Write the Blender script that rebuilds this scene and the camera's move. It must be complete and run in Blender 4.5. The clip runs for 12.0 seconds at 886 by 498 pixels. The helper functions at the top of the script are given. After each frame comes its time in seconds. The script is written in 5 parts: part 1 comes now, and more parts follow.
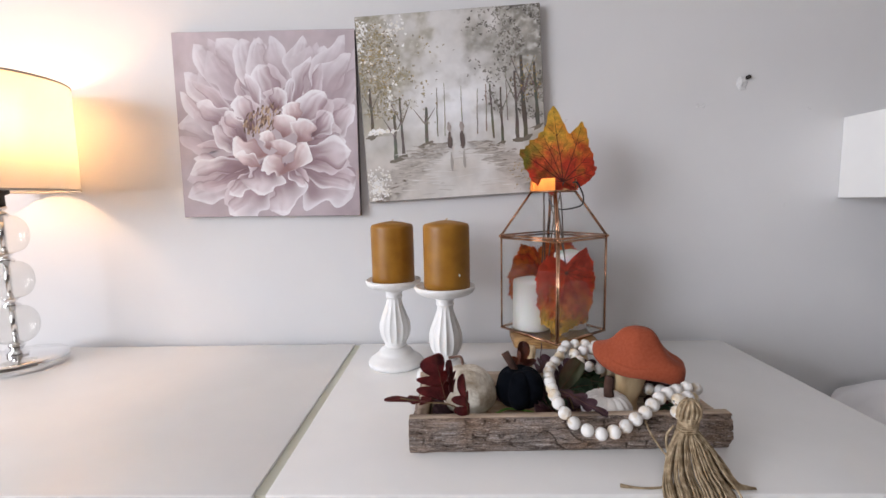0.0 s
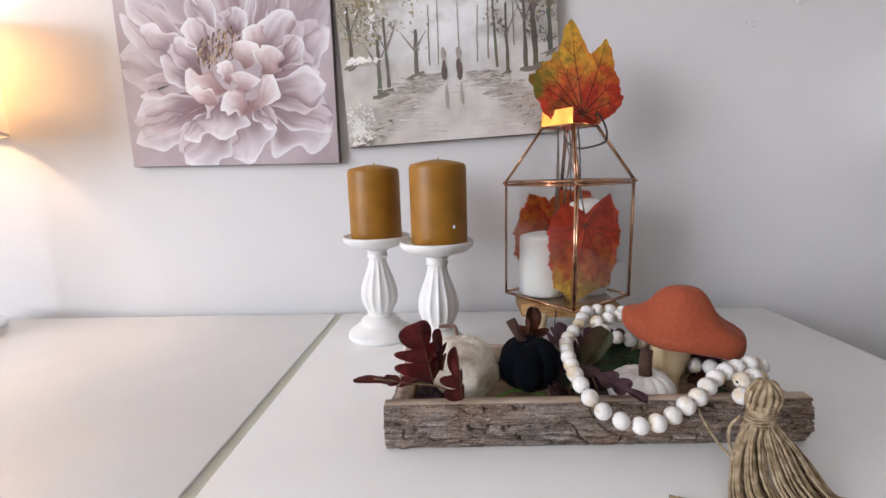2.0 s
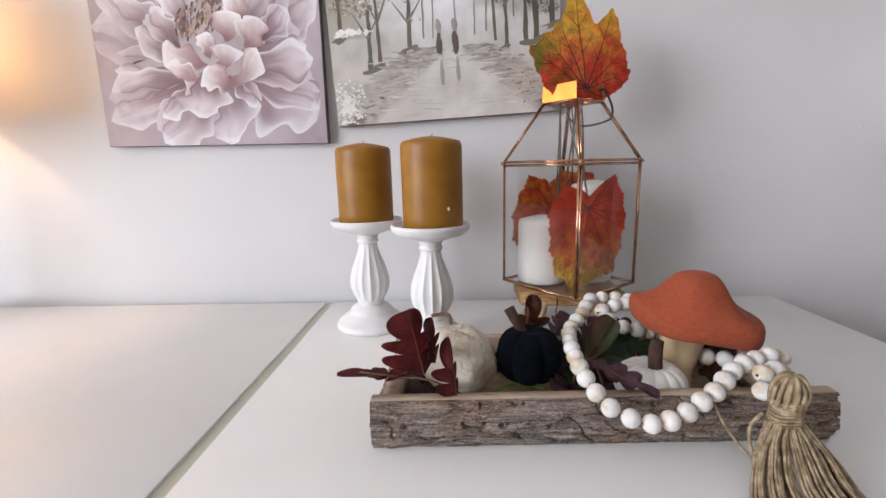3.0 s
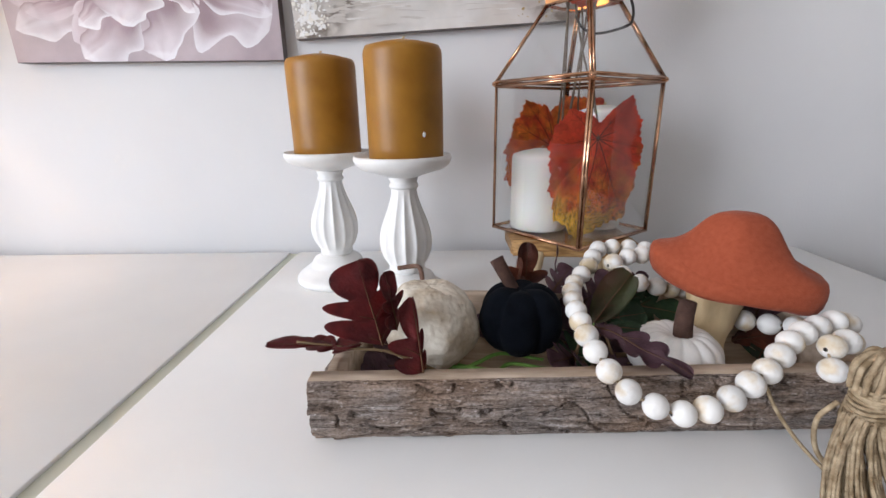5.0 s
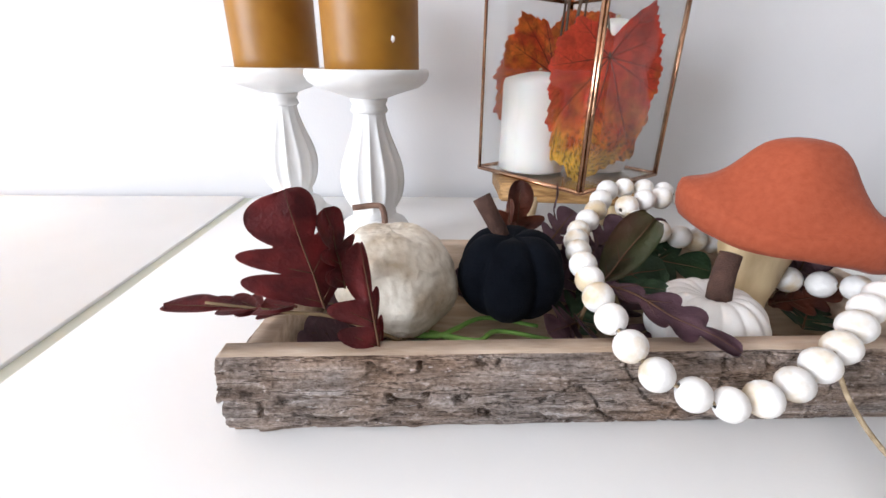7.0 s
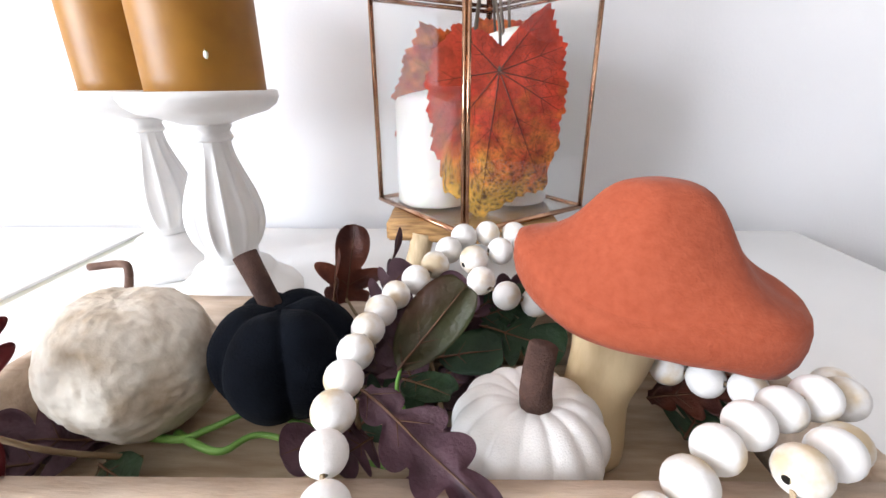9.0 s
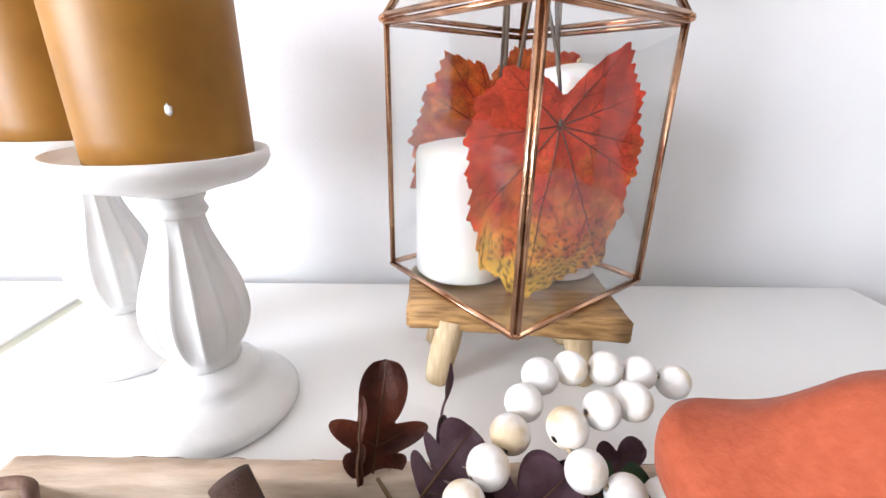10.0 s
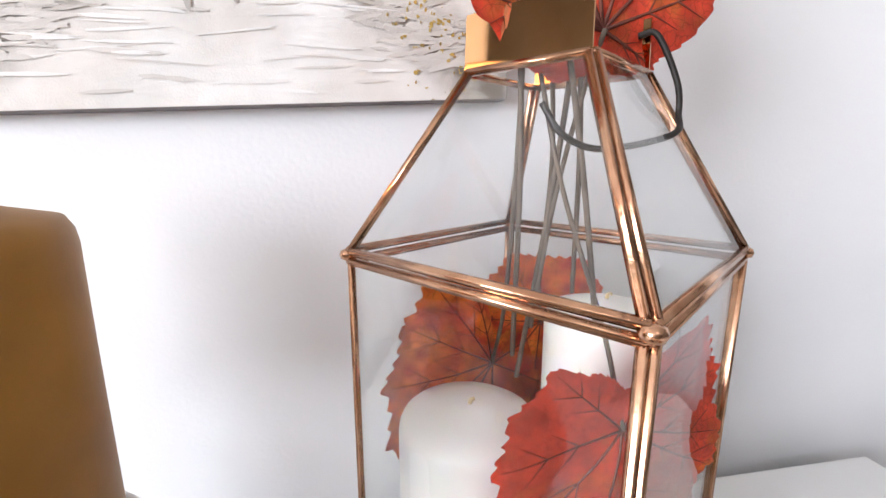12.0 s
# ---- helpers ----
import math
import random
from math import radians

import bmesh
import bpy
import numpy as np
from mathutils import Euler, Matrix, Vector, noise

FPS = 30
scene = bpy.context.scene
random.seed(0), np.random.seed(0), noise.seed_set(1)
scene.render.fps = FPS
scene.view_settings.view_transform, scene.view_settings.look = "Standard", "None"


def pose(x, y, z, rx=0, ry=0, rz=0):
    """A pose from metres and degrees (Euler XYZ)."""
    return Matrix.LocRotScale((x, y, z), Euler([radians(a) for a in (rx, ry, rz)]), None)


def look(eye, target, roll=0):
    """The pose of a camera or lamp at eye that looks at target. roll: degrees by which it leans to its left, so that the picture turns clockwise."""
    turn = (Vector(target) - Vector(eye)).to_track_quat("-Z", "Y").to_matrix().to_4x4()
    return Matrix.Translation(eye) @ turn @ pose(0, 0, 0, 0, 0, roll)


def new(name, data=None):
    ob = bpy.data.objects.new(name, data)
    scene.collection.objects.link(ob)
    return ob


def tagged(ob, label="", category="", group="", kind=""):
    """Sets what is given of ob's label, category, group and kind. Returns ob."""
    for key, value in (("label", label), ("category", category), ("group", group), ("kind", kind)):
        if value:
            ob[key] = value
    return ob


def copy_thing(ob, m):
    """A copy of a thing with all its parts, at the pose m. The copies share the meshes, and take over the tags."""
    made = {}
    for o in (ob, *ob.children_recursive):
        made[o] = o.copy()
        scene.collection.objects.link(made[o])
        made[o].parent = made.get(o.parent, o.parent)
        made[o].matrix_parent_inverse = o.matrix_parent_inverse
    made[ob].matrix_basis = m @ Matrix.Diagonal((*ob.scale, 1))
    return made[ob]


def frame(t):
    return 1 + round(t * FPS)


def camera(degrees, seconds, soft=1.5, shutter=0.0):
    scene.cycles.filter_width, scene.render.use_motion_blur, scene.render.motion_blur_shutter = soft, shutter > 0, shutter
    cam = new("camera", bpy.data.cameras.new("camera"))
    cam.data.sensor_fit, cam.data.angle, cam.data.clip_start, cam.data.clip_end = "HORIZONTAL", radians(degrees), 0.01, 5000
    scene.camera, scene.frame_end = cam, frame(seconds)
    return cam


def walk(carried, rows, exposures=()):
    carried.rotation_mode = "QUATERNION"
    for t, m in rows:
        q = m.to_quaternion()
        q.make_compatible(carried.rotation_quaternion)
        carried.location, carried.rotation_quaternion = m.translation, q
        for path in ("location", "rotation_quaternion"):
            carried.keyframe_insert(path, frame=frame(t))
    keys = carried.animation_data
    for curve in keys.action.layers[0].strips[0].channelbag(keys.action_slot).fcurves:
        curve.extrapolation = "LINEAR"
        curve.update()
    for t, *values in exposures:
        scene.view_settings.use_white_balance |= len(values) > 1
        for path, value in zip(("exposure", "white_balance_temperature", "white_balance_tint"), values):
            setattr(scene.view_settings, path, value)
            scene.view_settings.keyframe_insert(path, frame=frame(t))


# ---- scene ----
cam = camera(91.1, 12.0)
PATH = [
    (0, (0.132, 0.061, 1.096), (0.085, 2.048, 0.877), -1.1),
    (0.5, (0.129, 0.085, 1.068), (0.122, 2.072, 0.843), -1.1),
    (1, (0.125, 0.099, 1.064), (0.119, 2.08, 0.791), -1.1),
    (1.5, (0.137, 0.138, 1.054), (0.103, 2.112, 0.735), -1.3),
    (2, (0.146, 0.196, 1.04), (0.079, 2.167, 0.708), -1.5),
    (2.5, (0.151, 0.225, 1.033), (0.081, 2.19, 0.672), -1.4),
    (4.3, (0.139, 0.263, 1.009), (0.147, 2.207, 0.541), -1.3),
    (4.5, (0.149, 0.285, 1.009), (0.145, 2.214, 0.482), -1.3),
    (5, (0.166, 0.334, 0.99), (0.136, 2.244, 0.399), -0.9),
    (5.5, (0.178, 0.376, 0.975), (0.103, 2.251, 0.281), -0.7),
    (6, (0.172, 0.416, 0.961), (0.083, 2.275, 0.229), -0.6),
    (6.5, (0.152, 0.438, 0.953), (0.124, 2.285, 0.188), 0.0),
    (7, (0.175, 0.408, 0.953), (0.212, 2.249, 0.172), 0.6),
    (7.5, (0.236, 0.398, 0.954), (0.278, 2.243, 0.183), -0.0),
    (7.7, (0.266, 0.402, 0.952), (0.292, 2.249, 0.188), -0.1),
    (9.3, (0.306, 0.512, 0.954), (0.233, 2.379, 0.243), -0.4),
    (9.5, (0.2905, 0.534, 0.962), (0.240, 2.403, 0.250), 0.1),
    (10, (0.263, 0.577, 0.984), (0.295, 2.446, 0.272), 0.9),
    (10.5, (0.245, 0.62, 0.985), (0.391, 2.502, 0.322), 1.9),
    (11, (0.244, 0.658, 0.996), (0.467, 2.551, 0.39), 1.9),
    (11.5, (0.239, 0.679, 1.033), (0.525, 2.591, 0.523), 1.1),
    (12, (0.235, 0.701, 1.072), (0.578, 2.629, 0.663), -0.0),
]
EXPOSURES = [(t, stops, 6500 if t < 5 else 6380, 15 if t < 5 else 13) for t, stops in ((0.0, 0.1), (2.5, 0.2), (4.5, 0.2), (5.0, 0.32), (5.5, 0.41), (6.0, 0.61), (7.5, 0.95), (9.5, 1.34), (10.5, 1.40), (12.0, 1.1))]
walk(cam, [(t, look(eye, target, roll)) for t, eye, target, roll in PATH], EXPOSURES)


# ---- world and lights ----
Z = 0.78            # height of the dresser tops
WALL = 1.03         # face of the wall behind them

world = bpy.data.worlds.new("world")
scene.world = world
world.use_nodes = True
_n = world.node_tree.nodes
_sky = _n.new("ShaderNodeTexSky")
_sky.sky_type = "NISHITA"
_sky.sun_disc = False
_sky.sun_elevation = radians(35)
_sky.sun_rotation = radians(250)
_bg = _n["Background"]
_bg.inputs["Strength"].default_value = 0.1
world.node_tree.links.new(_sky.outputs[0], _bg.inputs["Color"])


def area_light(name, place, target, sx, sy, power, colour):
    d = bpy.data.lights.new(name, "AREA")
    d.shape, d.size, d.size_y, d.energy, d.color = "RECTANGLE", sx, sy, power, colour
    ob = new(name, d)
    ob.matrix_world = look(place, target)
    return ob


def bulb_light(name, place, radius, power, colour):
    d = bpy.data.lights.new(name, "POINT")
    d.shadow_soft_size, d.energy, d.color = radius, power, colour
    ob = new(name, d)
    ob.location = place
    return ob


LAMP = Vector((-0.757, 0.898, Z))
area_light("window_daylight", (-3.12, -1.62, 1.6), (0.3, -1.2, 1.45), 2.10, 1.40, 118, (0.88, 0.935, 1.0))
bulb_light("lamp_bulb_light", (LAMP.x, LAMP.y, Z + 0.490), 0.026, 3.4, (1.0, 0.56, 0.25))
# added weak fill from above, with no fixture behind it
area_light("overhead_fill_light", (0.4, -0.9, 2.40), (0.4, -0.9, 0), 0.4, 0.4, 2, (1.0, 0.97, 0.93))


# ---- materials ----
def mat(name, a, b=None, rough=0.5, scale=20.0, fine=0.0, bump=0.0, bump_scale=200.0, metal=0.0, stretch=(1, 1, 1),
        sheen=0.0, subsurface=0.0, coat=0.0, spread=(0.35, 0.65), per_object=0.0, spec=0.5):
    """Two colours mixed by noise of two sizes, with fine relief."""
    m = bpy.data.materials.new(name)
    m.use_nodes = True
    nt = m.node_tree
    p = nt.nodes["Principled BSDF"]
    co = nt.nodes.new("ShaderNodeTexCoord")
    mp = nt.nodes.new("ShaderNodeMapping")
    mp.inputs["Scale"].default_value = stretch
    nt.links.new(co.outputs["Object"], mp.inputs["Vector"])
    n1 = nt.nodes.new("ShaderNodeTexNoise")
    n1.inputs["Scale"].default_value, n1.inputs["Detail"].default_value = scale, 6
    nt.links.new(mp.outputs[0], n1.inputs["Vector"])
    ramp = nt.nodes.new("ShaderNodeValToRGB")
    ramp.color_ramp.elements[0].position, ramp.color_ramp.elements[1].position = spread
    ramp.color_ramp.elements[0].color = (*a, 1)
    ramp.color_ramp.elements[1].color = (*(b or a), 1)
    nt.links.new(n1.outputs["Fac"], ramp.inputs["Fac"])
    out = ramp.outputs["Color"]
    if per_object:
        oi = nt.nodes.new("ShaderNodeObjectInfo")
        hv = nt.nodes.new("ShaderNodeHueSaturation")
        mr = nt.nodes.new("ShaderNodeMapRange")
        mr.inputs["To Min"].default_value, mr.inputs["To Max"].default_value = 1 - per_object, 1 + per_object
        shift = nt.nodes.new("ShaderNodeMath")
        shift.operation = "MULTIPLY"
        shift.inputs[1].default_value = 40.0
        nt.links.new(oi.outputs["Random"], shift.inputs[0])
        nt.links.new(shift.outputs[0], mp.inputs["Location"])
        nt.links.new(oi.outputs["Random"], mr.inputs["Value"])
        nt.links.new(mr.outputs[0], hv.inputs["Value"])
        nt.links.new(out, hv.inputs["Color"])
        out = hv.outputs[0]
    nt.links.new(out, p.inputs["Base Color"])
    p.inputs["Roughness"].default_value = rough
    p.inputs["Metallic"].default_value = metal
    p.inputs["Specular IOR Level"].default_value = spec
    if sheen:
        p.inputs["Sheen Weight"].default_value, p.inputs["Sheen Roughness"].default_value = sheen, 0.4
    if subsurface:
        p.inputs["Subsurface Weight"].default_value = subsurface
        p.inputs["Subsurface Radius"].default_value = (0.02, 0.012, 0.006)
        p.inputs["Subsurface Scale"].default_value = 0.3
    if coat:
        p.inputs["Coat Weight"].default_value, p.inputs["Coat Roughness"].default_value = coat, 0.15
    if bump:
        n2 = nt.nodes.new("ShaderNodeTexNoise")
        n2.inputs["Scale"].default_value, n2.inputs["Detail"].default_value = bump_scale, 5
        nt.links.new(mp.outputs[0], n2.inputs["Vector"])
        bp = nt.nodes.new("ShaderNodeBump")
        bp.inputs["Strength"].default_value, bp.inputs["Distance"].default_value = bump, 0.002
        nt.links.new(n2.outputs["Fac"], bp.inputs["Height"])
        nt.links.new(bp.outputs[0], p.inputs["Normal"])
    return m


def glass_mat(name, tint=(1, 1, 1), gloss_rough=0.0):
    m = bpy.data.materials.new(name)
    m.use_nodes = True
    nt = m.node_tree
    nt.nodes.remove(nt.nodes["Principled BSDF"])
    tr = nt.nodes.new("ShaderNodeBsdfTransparent")
    tr.inputs["Color"].default_value = (*tint, 1)
    gl = nt.nodes.new("ShaderNodeBsdfGlossy")
    gl.inputs["Roughness"].default_value = gloss_rough
    lw = nt.nodes.new("ShaderNodeLayerWeight")
    lw.inputs["Blend"].default_value = 0.5
    pw = nt.nodes.new("ShaderNodeMath")
    pw.operation = "POWER"
    pw.inputs[1].default_value = 4.0
    fr = nt.nodes.new("ShaderNodeMapRange")
    fr.inputs["To Min"].default_value, fr.inputs["To Max"].default_value = 0.035, 0.75
    nt.links.new(lw.outputs["Facing"], pw.inputs[0])
    nt.links.new(pw.outputs[0], fr.inputs["Value"])
    mx = nt.nodes.new("ShaderNodeMixShader")
    nt.links.new(fr.outputs[0], mx.inputs[0])
    nt.links.new(tr.outputs[0], mx.inputs[1])
    nt.links.new(gl.outputs[0], mx.inputs[2])
    nt.links.new(mx.outputs[0], nt.nodes["Material Output"].inputs["Surface"])
    return m


def colour_attr_mat(name, rough=0.6, scale=60.0, vary=0.12, bump=0.15, bump_scale=900.0, net=0.0):
    """Paint or print whose colour is stored with the shape, broken up by noise."""
    m = bpy.data.materials.new(name)
    m.use_nodes = True
    nt = m.node_tree
    p = nt.nodes["Principled BSDF"]
    at = nt.nodes.new("ShaderNodeAttribute")
    at.attribute_name = "tint"
    co = nt.nodes.new("ShaderNodeTexCoord")
    n1 = nt.nodes.new("ShaderNodeTexNoise")
    n1.inputs["Scale"].default_value, n1.inputs["Detail"].default_value = scale, 7
    nt.links.new(co.outputs["Object"], n1.inputs["Vector"])
    mr = nt.nodes.new("ShaderNodeMapRange")
    mr.inputs["From Min"].default_value, mr.inputs["From Max"].default_value = 0.3, 0.7
    mr.inputs["To Min"].default_value, mr.inputs["To Max"].default_value = 1 - vary, 1 + vary
    nt.links.new(n1.outputs["Fac"], mr.inputs["Value"])
    hv = nt.nodes.new("ShaderNodeHueSaturation")
    nt.links.new(at.outputs["Color"], hv.inputs["Color"])
    nt.links.new(mr.outputs[0], hv.inputs["Value"])
    out = hv.outputs[0]
    if net:                                  # a printed net of fine dark veins
        warp = nt.nodes.new("ShaderNodeMix")
        warp.data_type, warp.blend_type = "RGBA", "ADD"
        warp.inputs["Factor"].default_value = 0.012
        nt.links.new(co.outputs["Object"], warp.inputs["A"])
        nt.links.new(n1.outputs["Color"], warp.inputs["B"])
        vo = nt.nodes.new("ShaderNodeTexVoronoi")
        vo.feature = "DISTANCE_TO_EDGE"
        vo.inputs["Scale"].default_value = net
        nt.links.new(warp.outputs["Result"], vo.inputs["Vector"])
        line = nt.nodes.new("ShaderNodeMapRange")
        line.inputs["From Min"].default_value, line.inputs["From Max"].default_value = 0.0, 0.06
        line.inputs["To Min"].default_value, line.inputs["To Max"].default_value = 0.66, 1.0
        nt.links.new(vo.outputs["Distance"], line.inputs["Value"])
        dark = nt.nodes.new("ShaderNodeHueSaturation")
        nt.links.new(out, dark.inputs["Color"])
        nt.links.new(line.outputs[0], dark.inputs["Value"])
        out = dark.outputs[0]
    nt.links.new(out, p.inputs["Base Color"])
    p.inputs["Roughness"].default_value = rough
    n2 = nt.nodes.new("ShaderNodeTexNoise")
    n2.inputs["Scale"].default_value = bump_scale
    nt.links.new(co.outputs["Object"], n2.inputs["Vector"])
    bp = nt.nodes.new("ShaderNodeBump")
    bp.inputs["Strength"].default_value, bp.inputs["Distance"].default_value = bump, 0.001
    nt.links.new(n2.outputs["Fac"], bp.inputs["Height"])
    nt.links.new(bp.outputs[0], p.inputs["Normal"])
    return m


WALL_PAINT = mat("wall_paint", (0.735, 0.735, 0.745), (0.775, 0.775, 0.78), 0.55, 3, bump=0.12, bump_scale=260)
# dark colour made up for the unseen walls, to cut bounce and darken reflections
BOUNCE_CUTTING_TAUPE = mat("bounce_cutting_taupe", (0.15, 0.135, 0.12), (0.19, 0.17, 0.155), 0.7, 3)
CEILING_PAINT = mat("ceiling_paint", (0.80, 0.80, 0.79), (0.84, 0.84, 0.83), 0.8, 4)
FLOOR_WOOD = mat("floor_wood", (0.26, 0.17, 0.10), (0.36, 0.25, 0.16), 0.45, 6, stretch=(1, 8, 1))
LACQUER = mat("white_lacquer", (0.84, 0.84, 0.83), (0.87, 0.87, 0.86), 0.26, 9, bump=0.03, bump_scale=500)
# tone of the lit dresser side seen in the gap, as a base colour
LIT_GAP = mat("lit_gap_grey_green", (0.50, 0.52, 0.43), (0.56, 0.57, 0.48), 0.6, 14)
# white lacquer with the shade of the dresser fronts put into its colour
SHADED_LACQUER = mat("shaded_lacquer", (0.60, 0.62, 0.61), (0.66, 0.67, 0.66), 0.35, 9)
HOLDER_WHITE = mat("chalk_white_paint", (0.80, 0.80, 0.79), (0.86, 0.86, 0.85), 0.42, 40, bump=0.08, bump_scale=300)
MUSTARD_WAX = mat("mustard_wax", (0.285, 0.120, 0.007), (0.355, 0.160, 0.013), 0.45, 30, bump=0.05, bump_scale=160, subsurface=0.08)
WHITE_WAX = mat("white_wax", (0.84, 0.83, 0.80), (0.88, 0.87, 0.84), 0.5, 30, bump=0.04, bump_scale=160, subsurface=0.3)
COPPER = mat("copper", (0.46, 0.24, 0.145), (0.68, 0.41, 0.26), 0.20, 60, bump=0.1, bump_scale=300, metal=1.0)
COPPER_PLATE = mat("copper_plate", (0.66, 0.35, 0.16), (0.76, 0.44, 0.21), 0.035, 30, metal=1.0)
GLASS = glass_mat("pane_glass", (0.985, 0.99, 0.988))
CRYSTAL = glass_mat("crystal_glass", (0.93, 0.93, 0.92), 0.02)
CHROME = mat("chrome", (0.75, 0.75, 0.76), (0.8, 0.8, 0.8), 0.06, 20, metal=1.0)
def bark_mat():
    """Grey-brown bark: long fibres, fine crust, dark cracks and pale lichen flecks."""
    m = bpy.data.materials.new("weathered_bark")
    m.use_nodes = True
    nt = m.node_tree
    p = nt.nodes["Principled BSDF"]
    p.inputs["Roughness"].default_value, p.inputs["Specular IOR Level"].default_value = 0.92, 0.15
    co = nt.nodes.new("ShaderNodeTexCoord")

    def fibre(scale, stretch, detail):
        mp = nt.nodes.new("ShaderNodeMapping")
        mp.inputs["Scale"].default_value = stretch
        nt.links.new(co.outputs["Object"], mp.inputs["Vector"])
        n = nt.nodes.new("ShaderNodeTexNoise")
        n.inputs["Scale"].default_value, n.inputs["Detail"].default_value, n.inputs["Roughness"].default_value = scale, detail, 0.65
        nt.links.new(mp.outputs[0], n.inputs["Vector"])
        return n.outputs["Fac"]

    def ramp(fac, stops):
        r = nt.nodes.new("ShaderNodeValToRGB")
        while len(r.color_ramp.elements) < len(stops):
            r.color_ramp.elements.new(0.5)
        for e, (pos, c) in zip(r.color_ramp.elements, stops):
            e.position, e.color = pos, (*c, 1)
        nt.links.new(fac, r.inputs["Fac"])
        return r.outputs["Color"]

    def blend(kind, a, b, f=1.0):
        x = nt.nodes.new("ShaderNodeMix")
        x.data_type, x.blend_type = "RGBA", kind
        x.inputs["Factor"].default_value = f
        nt.links.new(a, x.inputs["A"])
        nt.links.new(b, x.inputs["B"])
        return x.outputs["Result"]
    long = fibre(55, (0.42, 3.2, 4.2), 8)
    crust = fibre(420, (1, 1.4, 1.6), 6)
    base = ramp(long, [(0.30, (0.11, 0.082, 0.066)), (0.45, (0.26, 0.208, 0.172)), (0.58, (0.40, 0.34, 0.295)), (0.72, (0.56, 0.51, 0.47))])
    grain = ramp(crust, [(0.34, (0.58, 0.55, 0.53)), (0.5, (1.0, 1.0, 1.0)), (0.68, (1.35, 1.35, 1.40))])
    crack = ramp(fibre(9, (1, 14, 16), 4), [(0.478, (1, 1, 1)), (0.490, (0.12, 0.10, 0.09)), (0.502, (0.12, 0.10, 0.09)), (0.514, (1, 1, 1))])
    fleck = ramp(fibre(150, (1, 2.2, 2.5), 7), [(0.60, (0, 0, 0)), (0.68, (0.36, 0.35, 0.35))])
    warm = ramp(fibre(13, (1, 2, 2), 3), [(0.40, (0.95, 0.97, 1.02)), (0.65, (1.12, 0.96, 0.84))])
    col = blend("MULTIPLY", base, grain)
    col = blend("MULTIPLY", col, warm)
    col = blend("MULTIPLY", col, crack, 0.75)
    col = blend("ADD", col, fleck)
    nt.links.new(col, p.inputs["Base Color"])
    add = nt.nodes.new("ShaderNodeMath")
    nt.links.new(long, add.inputs[0])
    nt.links.new(crust, add.inputs[1])
    bp = nt.nodes.new("ShaderNodeBump")
    bp.inputs["Strength"].default_value, bp.inputs["Distance"].default_value = 0.9, 0.003
    nt.links.new(add.outputs[0], bp.inputs["Height"])
    nt.links.new(bp.outputs[0], p.inputs["Normal"])
    return m


BARK = bark_mat()
CUT_WOOD = mat("pale_cut_wood", (0.44, 0.33, 0.24), (0.62, 0.50, 0.39), 0.75, 30, bump=0.3, bump_scale=200, stretch=(1, 5, 5))
TRAY_FLOOR = mat("tray_floor_wood", (0.34, 0.25, 0.16), (0.50, 0.40, 0.28), 0.75, 25, bump=0.2, stretch=(1, 6, 6))
OLIVE_WOOD = mat("honey_wood", (0.22, 0.11, 0.035), (0.50, 0.29, 0.115), 0.5, 34, bump=0.1, stretch=(1, 9, 9))
PEG_WOOD = mat("peg_wood", (0.50, 0.36, 0.20), (0.66, 0.52, 0.33), 0.6, 40, bump=0.2, stretch=(6, 6, 1))
BEIGE_PAPER = mat("beige_papier_mache", (0.45, 0.36, 0.25), (0.80, 0.75, 0.65), 0.6, 42, bump=0.85, bump_scale=95, spread=(0.36, 0.56))
BLACK_VELVET = mat("black_velvet", (0.0020, 0.0028, 0.0050), (0.0050, 0.0068, 0.0110), 1.0, 50, bump=0.3, bump_scale=900, sheen=0.02, spec=0.08)
WHITE_CLOTH = mat("white_cotton", (0.78, 0.77, 0.75), (0.86, 0.85, 0.83), 0.85, 60, bump=0.25, bump_scale=1400)
BROWN_FELT = mat("brown_felt", (0.045, 0.020, 0.014), (0.085, 0.042, 0.030), 0.95, 120, bump=0.5, bump_scale=1000)
TWIG_BROWN = mat("twig_brown", (0.13, 0.07, 0.05), (0.25, 0.15, 0.11), 0.8, 100, bump=0.4, bump_scale=500)
RUST_CLOTH = mat("rust_velour", (0.312, 0.068, 0.031), (0.372, 0.090, 0.044), 0.85, 260, bump=0.28, bump_scale=600, sheen=0.10, spec=0.15, spread=(0.30, 0.72))
STEM_WOOD = mat("mushroom_stem", (0.27, 0.155, 0.06), (0.60, 0.47, 0.28), 0.7, 28, bump=0.2, stretch=(1, 1, 0.35), spread=(0.3, 0.5))
BEAD_WOOD = mat("whitewashed_bead", (0.62, 0.50, 0.33), (0.82, 0.81, 0.79), 0.65, 48, bump=0.25, bump_scale=260, spread=(0.36, 0.50), per_object=0.10)
JUTE = mat("jute_twine", (0.25, 0.180, 0.105), (0.52, 0.410, 0.275), 0.9, 160, bump=0.6, bump_scale=900, spec=0.2)
GREEN_STEM = mat("green_stem", (0.10, 0.25, 0.04), (0.20, 0.40, 0.08), 0.5, 60)
BROWN_STEM = mat("brown_stem", (0.16, 0.10, 0.05), (0.26, 0.18, 0.09), 0.7, 60)
WIRE_STEM = mat("wire_stem", (0.10, 0.075, 0.055), (0.17, 0.13, 0.10), 0.7, 80)
WINE_LEAF = mat("wine_leaf", (0.085, 0.007, 0.010), (0.225, 0.024, 0.026), 0.5, 60, bump=0.35, bump_scale=420)
